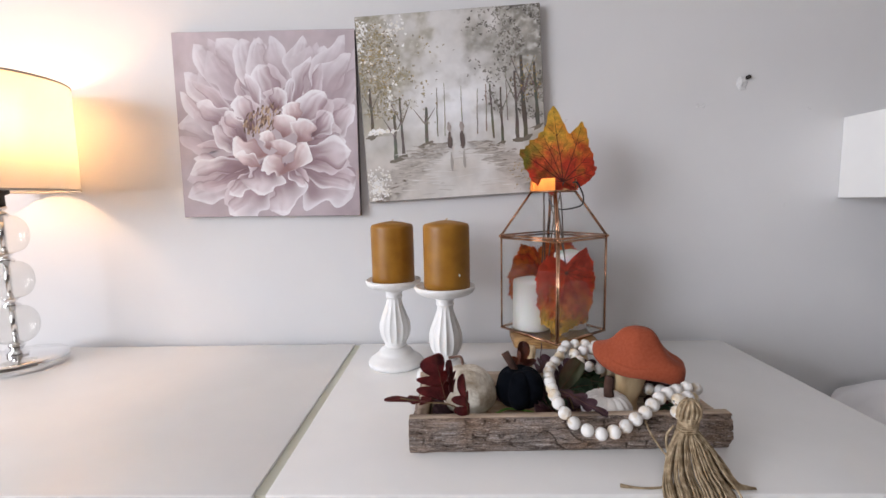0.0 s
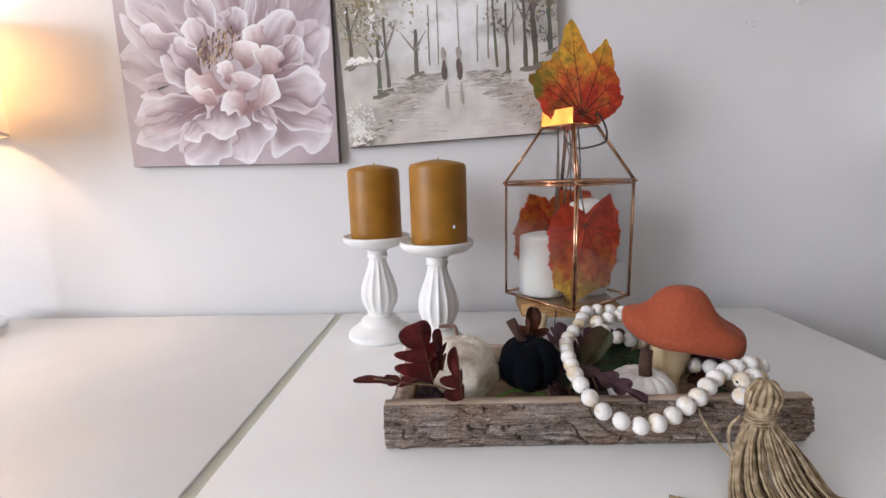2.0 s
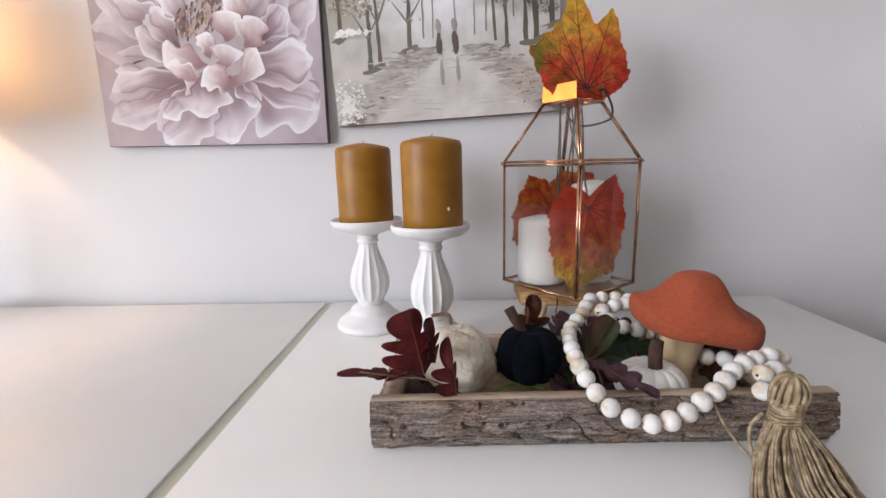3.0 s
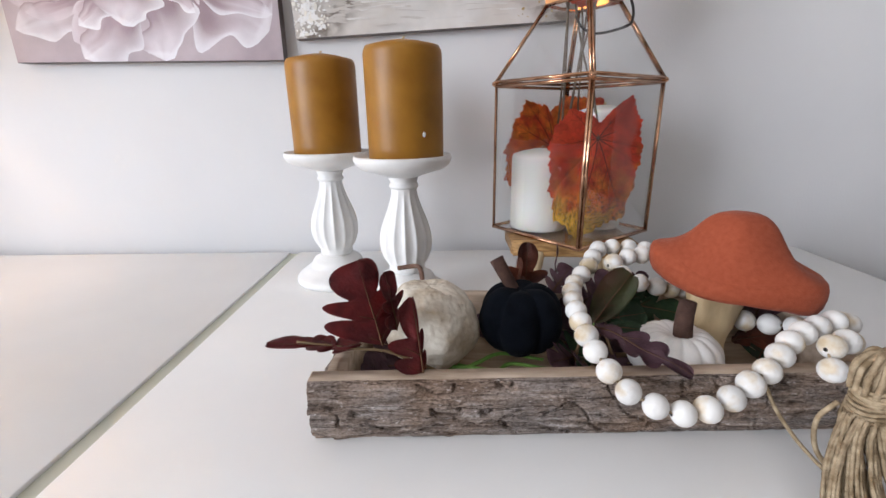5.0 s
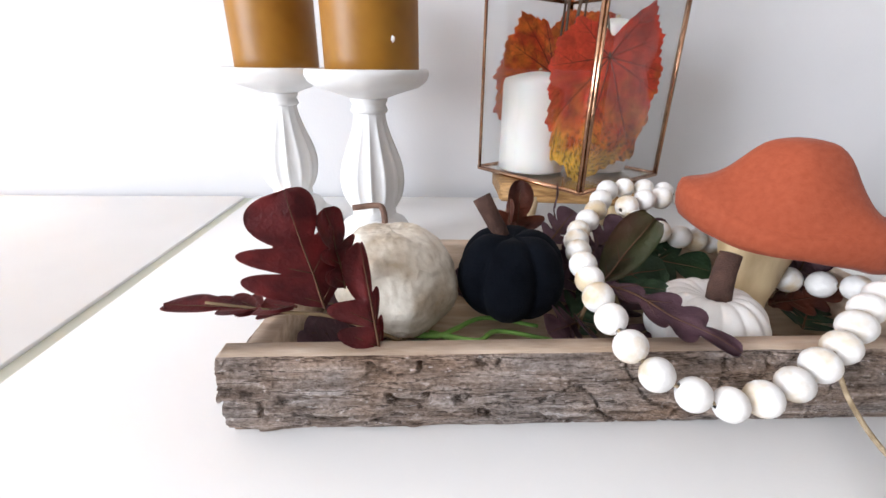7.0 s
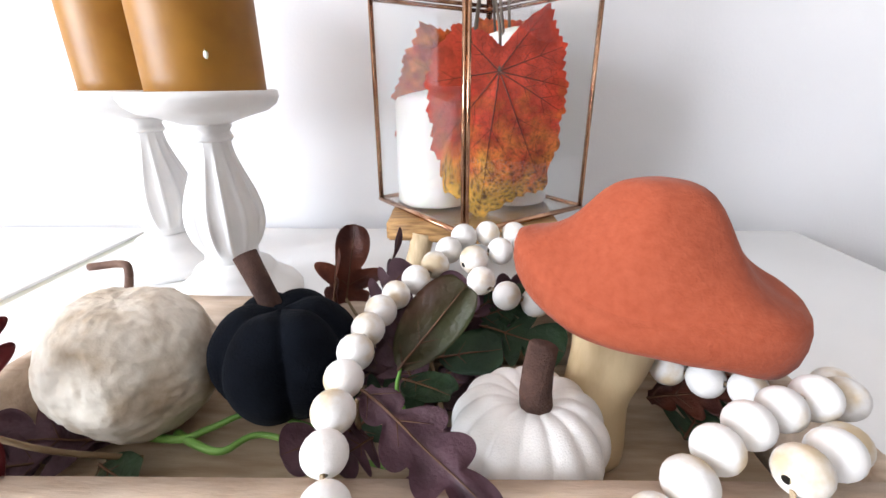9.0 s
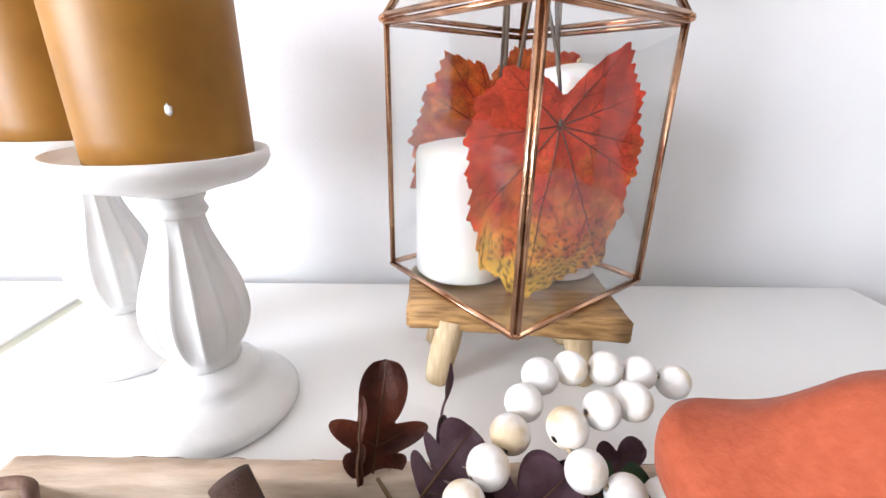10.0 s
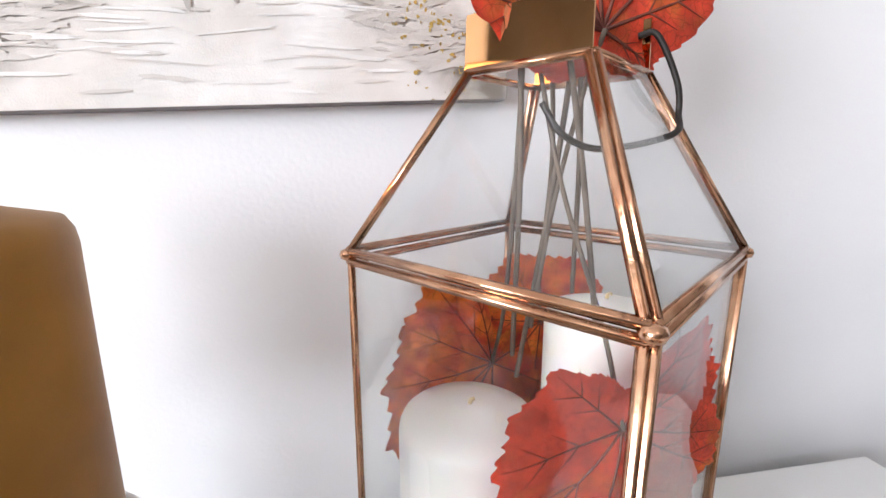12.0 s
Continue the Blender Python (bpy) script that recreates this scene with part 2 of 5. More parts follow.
PLUM_LEAF = mat("plum_leaf", (0.075, 0.030, 0.044), (0.160, 0.080, 0.105), 0.5, 60, bump=0.35, bump_scale=420)
RUSSET_LEAF = mat("russet_leaf", (0.07, 0.016, 0.010), (0.20, 0.050, 0.022), 0.5, 50, bump=0.35, bump_scale=420)
GREEN_LEAF = mat("green_leaf", (0.012, 0.040, 0.016), (0.040, 0.085, 0.035), 0.5, 40, bump=0.35, bump_scale=420)
OLIVE_LEAF = mat("olive_leaf", (0.085, 0.036, 0.02), (0.065, 0.095, 0.035), 0.45, 22, bump=0.35, bump_scale=420)
LEAF_PRINT = colour_attr_mat("autumn_leaf_print", 0.6, 90, 0.28, 0.5, 380, 190.0)
LEAF_VEIN = mat("dark_leaf_vein", (0.10, 0.022, 0.014), (0.16, 0.04, 0.02), 0.7, 80)
PALE_VEIN = mat("olive_vein", (0.085, 0.036, 0.018), (0.14, 0.066, 0.03), 0.7, 80)
CANVAS_EDGE = mat("canvas_edge", (0.16, 0.14, 0.14), (0.24, 0.21, 0.21), 0.8, 40)
PLASTER = mat("plaster", (0.66, 0.66, 0.67), (0.80, 0.80, 0.80), 0.9, 200, bump=0.5, bump_scale=400)
DARK_METAL = mat("dark_metal", (0.03, 0.025, 0.025), (0.05, 0.045, 0.04), 0.5, 50, metal=0.6)
LINEN = mat("white_linen", (0.74, 0.73, 0.74), (0.82, 0.81, 0.82), 0.9, 12, bump=0.2, bump_scale=700)
WICK = mat("wick", (0.55, 0.42, 0.25), (0.65, 0.5, 0.3), 0.9, 100)


# ---- shape helpers ----
def root_of(ob):
    while ob.parent:
        ob = ob.parent
    return ob


def mesh_of(name, bm, material, smooth=True):
    me = bpy.data.meshes.new(name)
    bm.to_mesh(me)
    bm.free()
    for m in (material if isinstance(material, (list, tuple)) else [material]):
        me.materials.append(m)
    if smooth:
        me.polygons.foreach_set("use_smooth", [True] * len(me.polygons))
    return me


def part(name, bm, material, parent, label="", smooth=True):
    """Links a bmesh in world places as one mesh under a thing or part."""
    bmesh.ops.translate(bm, vec=-root_of(parent).location, verts=bm.verts)
    ob = new(name, mesh_of(name, bm, material, smooth))
    ob.parent = parent
    return tagged(ob, label) if label else ob


def thing(name, place, label, category, group="", kind=""):
    ob = new(name)
    ob.location = place
    ob.empty_display_size = 0.02
    return tagged(ob, label, category, group, kind)


def solid(name, bm, material, place, label, category, group="", kind="", smooth=True):
    """A thing of one mesh."""
    bmesh.ops.translate(bm, vec=-Vector(place), verts=bm.verts)
    ob = new(name, mesh_of(name, bm, material, smooth))
    ob.location = place
    return tagged(ob, label, category, group, kind)


def box(x0, x1, y0, y1, z0, z1, bevel=0.0, seg=2, bm=None):
    one = bmesh.new()
    bmesh.ops.create_cube(one, size=1, matrix=Matrix.Translation(((x0 + x1) / 2, (y0 + y1) / 2, (z0 + z1) / 2)) @ Matrix.Diagonal((x1 - x0, y1 - y0, z1 - z0, 1)))
    if bevel:
        bmesh.ops.bevel(one, geom=one.edges[:], offset=bevel, segments=seg, profile=0.6, affect="EDGES")
    return one


def lathe(profile, centre, n=64, flute=None):
    """Turns (radius, height) pairs about an upright axis. flute(z, angle) scales the radius."""
    bm = bmesh.new()
    rings = []
    for r, z in profile:
        if r < 1e-6:
            rings.append([bm.verts.new((centre[0], centre[1], centre[2] + z))])
            continue
        ring = []
        for i in range(n):
            a = 2 * math.pi * i / n
            rr = r * (flute(z, a) if flute else 1)
            ring.append(bm.verts.new((centre[0] + rr * math.cos(a), centre[1] + rr * math.sin(a), centre[2] + z)))
        rings.append(ring)
    for p, q in zip(rings, rings[1:]):
        for i in range(n):
            j = (i + 1) % n
            if len(p) == 1 and len(q) == 1:
                continue
            if len(p) == 1:
                bm.faces.new((p[0], q[j], q[i]))
            elif len(q) == 1:
                bm.faces.new((p[i], p[j], q[0]))
            else:
                bm.faces.new((p[i], p[j], q[j], q[i]))
    bmesh.ops.recalc_face_normals(bm, faces=bm.faces)
    return bm


def smooth_path(points, n):
    """Points of a Catmull-Rom line through the given ones."""
    pts = [Vector(p) for p in points]
    pts = [2 * pts[0] - pts[1]] + pts + [2 * pts[-1] - pts[-2]]
    out = []
    for k in range(1, len(pts) - 2):
        a, b, c, d = pts[k - 1:k + 3]
        for i in range(n):
            t = i / n
            out.append(0.5 * (2 * b + (c - a) * t + (2 * a - 5 * b + 4 * c - d) * t * t + (3 * b - a - 3 * c + d) * t ** 3))
    out.append(pts[-2])
    return out


def tube(points, radius, n=8, bm=None, flat=1.0, twist=0.0):
    """A round rod along points; radius a number or a function of 0..1."""
    bm = bm or bmesh.new()
    pts = [Vector(p) for p in points]
    rings = []
    side = None
    for k, p in enumerate(pts):
        d = (pts[min(k + 1, len(pts) - 1)] - pts[max(k - 1, 0)]).normalized()
        if side is None:
            side = d.orthogonal().normalized()
        side = (side - d * side.dot(d)).normalized()
        up = d.cross(side)
        f = k / (len(pts) - 1)
        r = radius(f) if callable(radius) else radius
        rings.append([bm.verts.new(p + r * (math.cos(2 * math.pi * i / n + twist * f) * side + flat * math.sin(2 * math.pi * i / n + twist * f) * up)) for i in range(n)])
    for a, b in zip(rings, rings[1:]):
        for i in range(n):
            j = (i + 1) % n
            bm.faces.new((a[i], a[j], b[j], b[i]))
    bm.faces.new(rings[0][::-1])
    bm.faces.new(rings[-1])
    return bm


def plate(corners, thick, bevel=0.0):
    """A flat pane from its corners, made solid."""
    bm = bmesh.new()
    f = bm.faces.new([bm.verts.new(c) for c in corners])
    n = (Vector(corners[1]) - Vector(corners[0])).cross(Vector(corners[2]) - Vector(corners[0])).normalized()
    r = bmesh.ops.extrude_face_region(bm, geom=[f])
    bmesh.ops.translate(bm, vec=n * thick, verts=[v for v in r["geom"] if isinstance(v, bmesh.types.BMVert)])
    bmesh.ops.recalc_face_normals(bm, faces=bm.faces)
    if bevel:
        bmesh.ops.bevel(bm, geom=bm.edges[:], offset=bevel, segments=2, affect="EDGES")
    return bm


def bar(a, b, w, h=None):
    """A square-edged came between two points, with softened edges."""
    a, b = Vector(a), Vector(b)
    d = b - a
    bm = bmesh.new()
    bmesh.ops.create_cube(bm, size=1, matrix=Matrix.Translation((a + b) / 2) @ d.to_track_quat("Z", "Y").to_matrix().to_4x4() @ Matrix.Diagonal((w, h or w, d.length, 1)))
    bmesh.ops.bevel(bm, geom=bm.edges[:], offset=w * 0.22, segments=2, affect="EDGES")
    return bm


# ---- the room ----
def wall(name, *b, label, paint=WALL_PAINT):
    return solid(name, box(*b), paint, (b[0], b[2], 0), label, "wall", kind="structure", smooth=False)


solid("floor", box(-3.3, 2.8, -2.9, 1.2, -0.1, 0.0), FLOOR_WOOD, (0, 0, -0.1), "brown wooden floor of the room", "floor", kind="structure", smooth=False)
solid("ceiling", box(-3.3, 2.8, -2.9, 1.2, 2.5, 2.6), CEILING_PAINT, (0, 0, 2.5), "plain white painted ceiling", "ceiling", kind="structure", smooth=False)
wall("wall_north", -3.3, 2.8, WALL, 1.13, 0, 2.5, label="white painted wall with small chips and marks")
wall("wall_south", -3.3, 2.8, -2.9, -2.8, 0, 2.5, label="unseen wall in an added taupe that cuts bounced light", paint=BOUNCE_CUTTING_TAUPE)
wall("wall_east", 2.7, 2.8, -2.8, WALL, 0, 2.5, label="unseen wall in an added taupe that cuts bounced light", paint=BOUNCE_CUTTING_TAUPE)


def wall_with_window():
    y0, y1, z0, z1 = -2.72, -0.52, 0.85, 2.35
    root = thing("wall_west", (-3.3, -2.8, 0), "unseen window wall in an added taupe that cuts bounce and reflections", "wall", kind="structure")
    part("wall_panel", box(-3.3, -3.2, -2.8, y0, 0, 2.5), BOUNCE_CUTTING_TAUPE, root, smooth=False)
    part("wall_panel", box(-3.3, -3.2, y1, WALL, 0, 2.5), BOUNCE_CUTTING_TAUPE, root, smooth=False)
    part("wall_panel", box(-3.3, -3.2, y0, y1, 0, z0), BOUNCE_CUTTING_TAUPE, root, smooth=False)
    part("wall_panel", box(-3.3, -3.2, y0, y1, z1, 2.5), BOUNCE_CUTTING_TAUPE, root, smooth=False)
    win = thing("window_1", (-3.25, -1.62, z0), "white framed window that lets in daylight", "window", kind="structure")
    for a, b, c, d in ((y0, y0 + .05, z0, z1), (y1 - .05, y1, z0, z1), (y0 + .05, y1 - .05, z0, z0 + .05), (y0 + .05, y1 - .05, z1 - .05, z1)):
        part("window_frame", box(-3.275, -3.225, a, b, c, d, 0.004), LACQUER, win)
    pane = part("pane", box(-3.253, -3.247, y0 + .05, y1 - .05, z0 + .05, z1 - .05), GLASS, win, smooth=False)
    pane.visible_shadow = False


wall_with_window()


# ---- dressers ----
def dresser(x0, x1, label):
    y0, y1 = 0.499, 1.005
    root = thing("dresser", ((x0 + x1) / 2, (y0 + y1) / 2, 0), label, "dresser", "white dressers side by side")
    part("top", box(x0, x1, y0, y1, Z - 0.019, Z, 0.0012), LACQUER, root)
    part("side_panel", box(x0, x0 + 0.018, y0 + 0.004, y1, 0.0, Z - 0.021), LACQUER, root, smooth=False)
    part("side_panel", box(x1 - 0.018, x1, y0 + 0.004, y1, 0.0, Z - 0.021), LACQUER, root, smooth=False)
    part("back_panel", box(x0 + 0.018, x1 - 0.018, y1 - 0.008, y1 - 0.002, 0.03, Z - 0.021), SHADED_LACQUER, root, smooth=False)
    part("plinth", box(x0 + 0.018, x1 - 0.018, y0 + 0.03, y0 + 0.045, 0.0, 0.06), LACQUER, root, smooth=False)
    h = (Z - 0.027 - 0.06) / 3
    for k in range(3):
        part("drawer_front", box(x0 + 0.019, x1 - 0.019, y0 + 0.006, y0 + 0.024, 0.062 + k * h, 0.058 + (k + 1) * h, 0.0012), SHADED_LACQUER, root)
    return root


dresser(-0.078, 0.719, "white lacquered dresser with an autumn display on top")
dresser(-0.887, -0.0925, "white lacquered dresser with a table lamp on top")
# added strip: keeps the gap as bright as the lit side panel in it
solid("lit_gap_filler", box(-0.0921, -0.0784, 0.503, 1.003, Z - 0.030, Z - 0.0025), LIT_GAP, (-0.085, 0.75, Z - 0.03), "added grey-green strip standing in for the lit dresser side in the gap", "strip", smooth=False)


# ---- candle holders and candles ----
def candle_holder(x, y):
    root = thing("candle_holder", (x, y, Z), "white turned wooden candle holder with a fluted body", "candle holder", "candle holders")
    c = (x, y, Z)
    part("base", lathe([(0, 0), (0.051, 0), (0.0535, 0.003), (0.0535, 0.007), (0.051, 0.011), (0.047, 0.013), (0.043, 0.017), (0.037, 0.021), (0.033, 0.024),
                        (0.0325, 0.027), (0.030, 0.031), (0.022, 0.035), (0.019, 0.037), (0, 0.037)], c), HOLDER_WHITE, root)

    def flute(z, a):
        f = max(0.0, min(1.0, (z - 0.042) / 0.012)) * max(0.0, min(1.0, (0.135 - z) / 0.02))
        return 1 - 0.10 * f * abs(math.sin(7 * a)) ** 0.6 + 0.05 * f
    body = [(0, 0.036), (0.019, 0.036), (0.021, 0.039), (0.0205, 0.042)]
    for k in range(25):
        s = k / 24
        z = 0.044 + s * 0.088
        r = 0.0205 + 0.0085 * math.sin(math.pi * min(1, s * 1.55)) ** 0.9 if s < 0.32 else 0.0142 + 0.0148 * (0.5 + 0.5 * math.cos(math.pi * min(1.0, (s - 0.32) / 0.68))) ** 0.95
        body.append((r, z))
    body += [(0.0145, 0.134), (0, 0.134)]
    part("fluted_body", lathe(body, c, 112, flute), HOLDER_WHITE, root)
    part("collar", lathe([(0, 0.133), (0.0155, 0.133), (0.0165, 0.135), (0.0155, 0.138), (0.0145, 0.140), (0.0165, 0.143), (0.0165, 0.146), (0, 0.146)], c), HOLDER_WHITE, root)
    part("plate", lathe([(0, 0.1455), (0.017, 0.1455), (0.024, 0.148), (0.033, 0.151), (0.044, 0.154), (0.051, 0.159), (0.0535, 0.164), (0.0530, 0.1685), (0.0515, 0.1690),
                         (0.0495, 0.166), (0.046, 0.1635), (0, 0.163)], c), HOLDER_WHITE, root)
    return root


def pillar_candle(x, y, z, r, h, material, label, group, dent=None):
    root = thing("pillar_candle", (x, y, z), label, "candle", group)

    def wob(zz, a):
        return 1 + 0.004 * math.sin(3 * a + zz * 40) + 0.003 * math.sin(5 * a)
    prof = [(0, 0), (r - 0.002, 0), (r, 0.002)] + [(r, h * k / 8) for k in range(1, 8)]
    prof += [(r, h - 0.007), (r * 0.985, h - 0.003), (r * 0.94, h + 0.0005), (r * 0.6, h + 0.004), (r * 0.25, h + 0.0065), (r * 0.1, h + 0.007), (0, h + 0.007)]
    part("wax_body", lathe(prof, (x, y, z), 64, wob), material, root)
    part("wick", tube([(x, y, z + h + 0.005), (x + 0.001, y, z + h + 0.009), (x + 0.003, y, z + h + 0.0095)], 0.0012, 6), WICK, root)
    if dent:
        bm = bmesh.new()
        bmesh.ops.create_icosphere(bm, subdivisions=2, radius=0.0024, matrix=Matrix.Translation(dent) @ Matrix.Diagonal((0.8, 0.5, 1.15, 1)))
        for v in bm.verts:
            v.co += noise.noise_vector(v.co * 900) * 0.0009
        part("wax_chip", bm, WHITE_WAX, root, "small white chip in the wax")
    return root


HOLDER_A, HOLDER_B = (0.016, 0.886), (0.116, 0.816)
ha = candle_holder(*HOLDER_A)
copy_thing(ha, pose(HOLDER_B[0], HOLDER_B[1], Z, 0, 0, 17))
pillar_candle(HOLDER_A[0], HOLDER_A[1], Z + 0.163, 0.0405, 0.110, MUSTARD_WAX, "mustard yellow pillar candle on a white holder", "mustard candles")
pillar_candle(HOLDER_B[0] + 0.004, HOLDER_B[1] + 0.002, Z + 0.163, 0.0405, 0.113, MUSTARD_WAX, "mustard yellow pillar candle with a white chip in its side", "mustard candles",
              dent=(HOLDER_B[0] + 0.0255, HOLDER_B[1] - 0.0320, Z + 0.191))


# ---- stool and lantern ----
def stool():
    x0, x1, y0, y1, z0, z1 = 0.243, 0.394, 0.824, 0.915, Z + 0.0425, Z + 0.0600
    root = thing("wooden_stool", ((x0 + x1) / 2, (y0 + y1) / 2, Z), "small honey-brown wooden stool under a glass lantern", "stool")
    bm = box(x0, x1, y0, y1, z0, z1)
    bmesh.ops.subdivide_edges(bm, edges=bm.edges[:], cuts=6, use_grid_fill=True)
    bmesh.ops.bevel(bm, geom=[e for e in bm.edges if e.calc_face_angle(0) > 1], offset=0.0018, segments=2, affect="EDGES")
    for v in bm.verts:
        v.co.y += 0.020 * (x1 - v.co.x) / (x1 - x0) * (y1 - v.co.y) / (y1 - y0)
        v.co += noise.noise_vector(v.co * 45) * 0.0011
    part("seat_board", bm, OLIVE_WOOD, root)
    for sx, sy in ((-1, -1), (1, -1), (-1, 1), (1, 1)):
        cx, cy = (x0 + x1) / 2, (y0 + y1) / 2
        a = Vector((cx + sx * 0.044, cy + sy * 0.022, z0 + 0.006))
        b = Vector((cx + sx * 0.054, cy + sy * 0.027, Z))
        pts = [a.lerp(b, k / 6) for k in range(7)]
        bm = tube(pts, lambda f: 0.0105 - 0.0015 * f, 12)
        for v in bm.verts:
            if v.co.z > Z + 0.001:
                v.co += noise.noise_vector(v.co * 120) * 0.0012
            else:
                v.co.z = Z
        part("leg", bm, PEG_WOOD, root)


stool()

LC = Vector((0.324, 0.9005, 0))                   # the lantern's axis
E1, E2 = Vector((-0.0985, 0.0150, 0)), Vector((0.0985, -0.0150, 0))   # to its side corners
EF = Vector((-0.0135, -0.1005, 0))                # to its front corner
LZ0, LZ1, LZ2, LZ3 = Z + 0.0630, Z + 0.2455, Z + 0.330, Z + 0.354
CAP = 0.425


def lantern():
    root = thing("glass_lantern", LC + Vector((0, 0, LZ0 - 0.0025)), "copper-framed glass lantern with a pitched roof, on a stool", "lantern")
    off = [EF, E2, -EF, E1]                       # front, right, back, left

    def at(k, f, z):
        return LC + off[k % 4] * f + Vector((0, 0, z))
    w = 0.0042
    for k in range(4):
        for d in (-0.014, 0.014):                 # each edge is a pair of cames side by side
            q = (off[(k + 1) % 4] - off[k % 4]).normalized() * 0.0022 if d > 0 else (off[(k - 1) % 4] - off[k % 4]).normalized() * 0.0022
            part("upright", bar(at(k, 1, LZ0) + q, at(k, 1, LZ1 - 0.003) + q, w * 0.75, w), COPPER, root)
            part("roof_bar", bar(at(k, 1, LZ1 + 0.002) + q, at(k, CAP, LZ2) + q, w * 0.75, w), COPPER, root)
        part("bottom_bar", bar(at(k, 1, LZ0), at(k + 1, 1, LZ0), w), COPPER, root)
        part("top_bar", bar(at(k, 1, LZ1 - 0.003), at(k + 1, 1, LZ1 - 0.003), w * 0.9), COPPER, root)
        part("roof_edge_bar", bar(at(k, 1.005, LZ1 + 0.002), at(k + 1, 1.005, LZ1 + 0.002), w * 0.9), COPPER, root)
        part("cap_bar", bar(at(k, CAP, LZ2), at(k + 1, CAP, LZ2), w * 0.8), COPPER, root)
        s = 0.972
        pane = part("pane", plate([at(k, s, LZ0 + 0.002), at(k + 1, s, LZ0 + 0.002), at(k + 1, s, LZ1 - 0.005), at(k, s, LZ1 - 0.005)], 0.0016), GLASS, root, smooth=False)
        pane.visible_shadow = False
        pane = part("roof_pane", plate([at(k, s, LZ1 + 0.003), at(k + 1, s, LZ1 + 0.003), at(k + 1, CAP * s, LZ2), at(k, CAP * s, LZ2)], 0.0016), GLASS, root, smooth=False)
        pane.visible_shadow = False
        solder = lathe([(0, -0.0035), (0.0035, -0.002), (0.0042, 0), (0.0035, 0.002), (0, 0.0035)], at(k, 1.0, LZ1), 12)
        part("corner_joint", solder, COPPER, root)
    pane = part("bottom_pane", plate([at(k, 0.97, LZ0 - 0.001) for k in range(4)], 0.0016), GLASS, root, smooth=False)
    pane.visible_shadow = False
    part("cap_plate", plate([at(3, CAP, LZ2 + 0.001), at(0, CAP, LZ2 + 0.001), at(0, CAP * 0.98, LZ3), at(3, CAP * 0.98, LZ3)], 0.0009), COPPER_PLATE, root, "polished copper plate", smooth=False)
    part("cap_plate", plate([at(1, CAP, LZ2 + 0.001), at(2, CAP, LZ2 + 0.001), at(2, CAP * 0.98, LZ3), at(1, CAP * 0.98, LZ3)], 0.0009), COPPER_PLATE, root, "polished copper plate", smooth=False)
    mid = at(1, CAP * 0.75, LZ2 + 0.012)
    out = (E2 + EF * 0.25).normalized()
    ring = [mid + Vector((0, 0, 0.004)) + out * 0.004, mid + out * 0.012 + Vector((0, 0, 0.004)), mid + out * 0.022 + Vector((0, 0, -0.016)), mid + out * 0.024 + Vector((0, 0, -0.030)),
            mid + out * 0.018 + Vector((-0.004, -0.012, -0.040)), mid + Vector((-0.016, -0.012, -0.046)), mid + Vector((-0.034, -0.010, -0.040)), mid + Vector((-0.042, -0.004, -0.026))]
    part("carrying_ring", tube(smooth_path(ring, 8), 0.0015, 8), DARK_METAL, root, "bent dark wire ring")


lantern()
pillar_candle(0.284, 0.900, LZ0 + 0.0025, 0.0365, 0.095, WHITE_WAX, "short white pillar candle inside the lantern", "white candles")
pillar_candle(0.360, 0.905, LZ0 + 0.0025, 0.0315, 0.146, WHITE_WAX, "taller white pillar candle inside the lantern", "white candles")


# ---- leaves ----
def leaf_outline(lobes, n, teeth, tooth, waist):
    """Radius by angle: shallow bays between neighbouring lobes (degrees, length), a deep notch where two lie far apart, uneven small teeth."""
    order = sorted((c % 360, length) for c, length in lobes)
    out = []
    for i in range(n):
        a = 360 * i / n
        k = max((j for j in range(len(order)) if order[j][0] <= a), default=-1)
        c0, l0 = order[k]
        c1, l1 = order[(k + 1) % len(order)]
        span = (c1 - c0) % 360
        f = ((a - c0) % 360) / span
        dip = math.sin(math.pi * f)
        r = l0 + (l1 - l0) * (f * f * (3 - 2 * f))
        if span > 62:
            r = r * (1 - dip) + waist * dip * (0.35 if span > 80 else 0.8)
        else:
            r *= 1 - (0.015 + 0.0022 * span) * dip ** 0.8
        phase = i * teeth / n + 0.9 * noise.noise(Vector((i * 0.04, waist * 9, 1)))
        size = 0.6 + 0.7 * abs(noise.noise(Vector((math.floor(phase) * 1.7, waist * 5, 4))))
        saw = phase % 1.0
        out.append(r + tooth * size * ((saw if saw < 0.75 else 3 * (1 - saw)) - 0.4) * min(1.0, r))
    return out


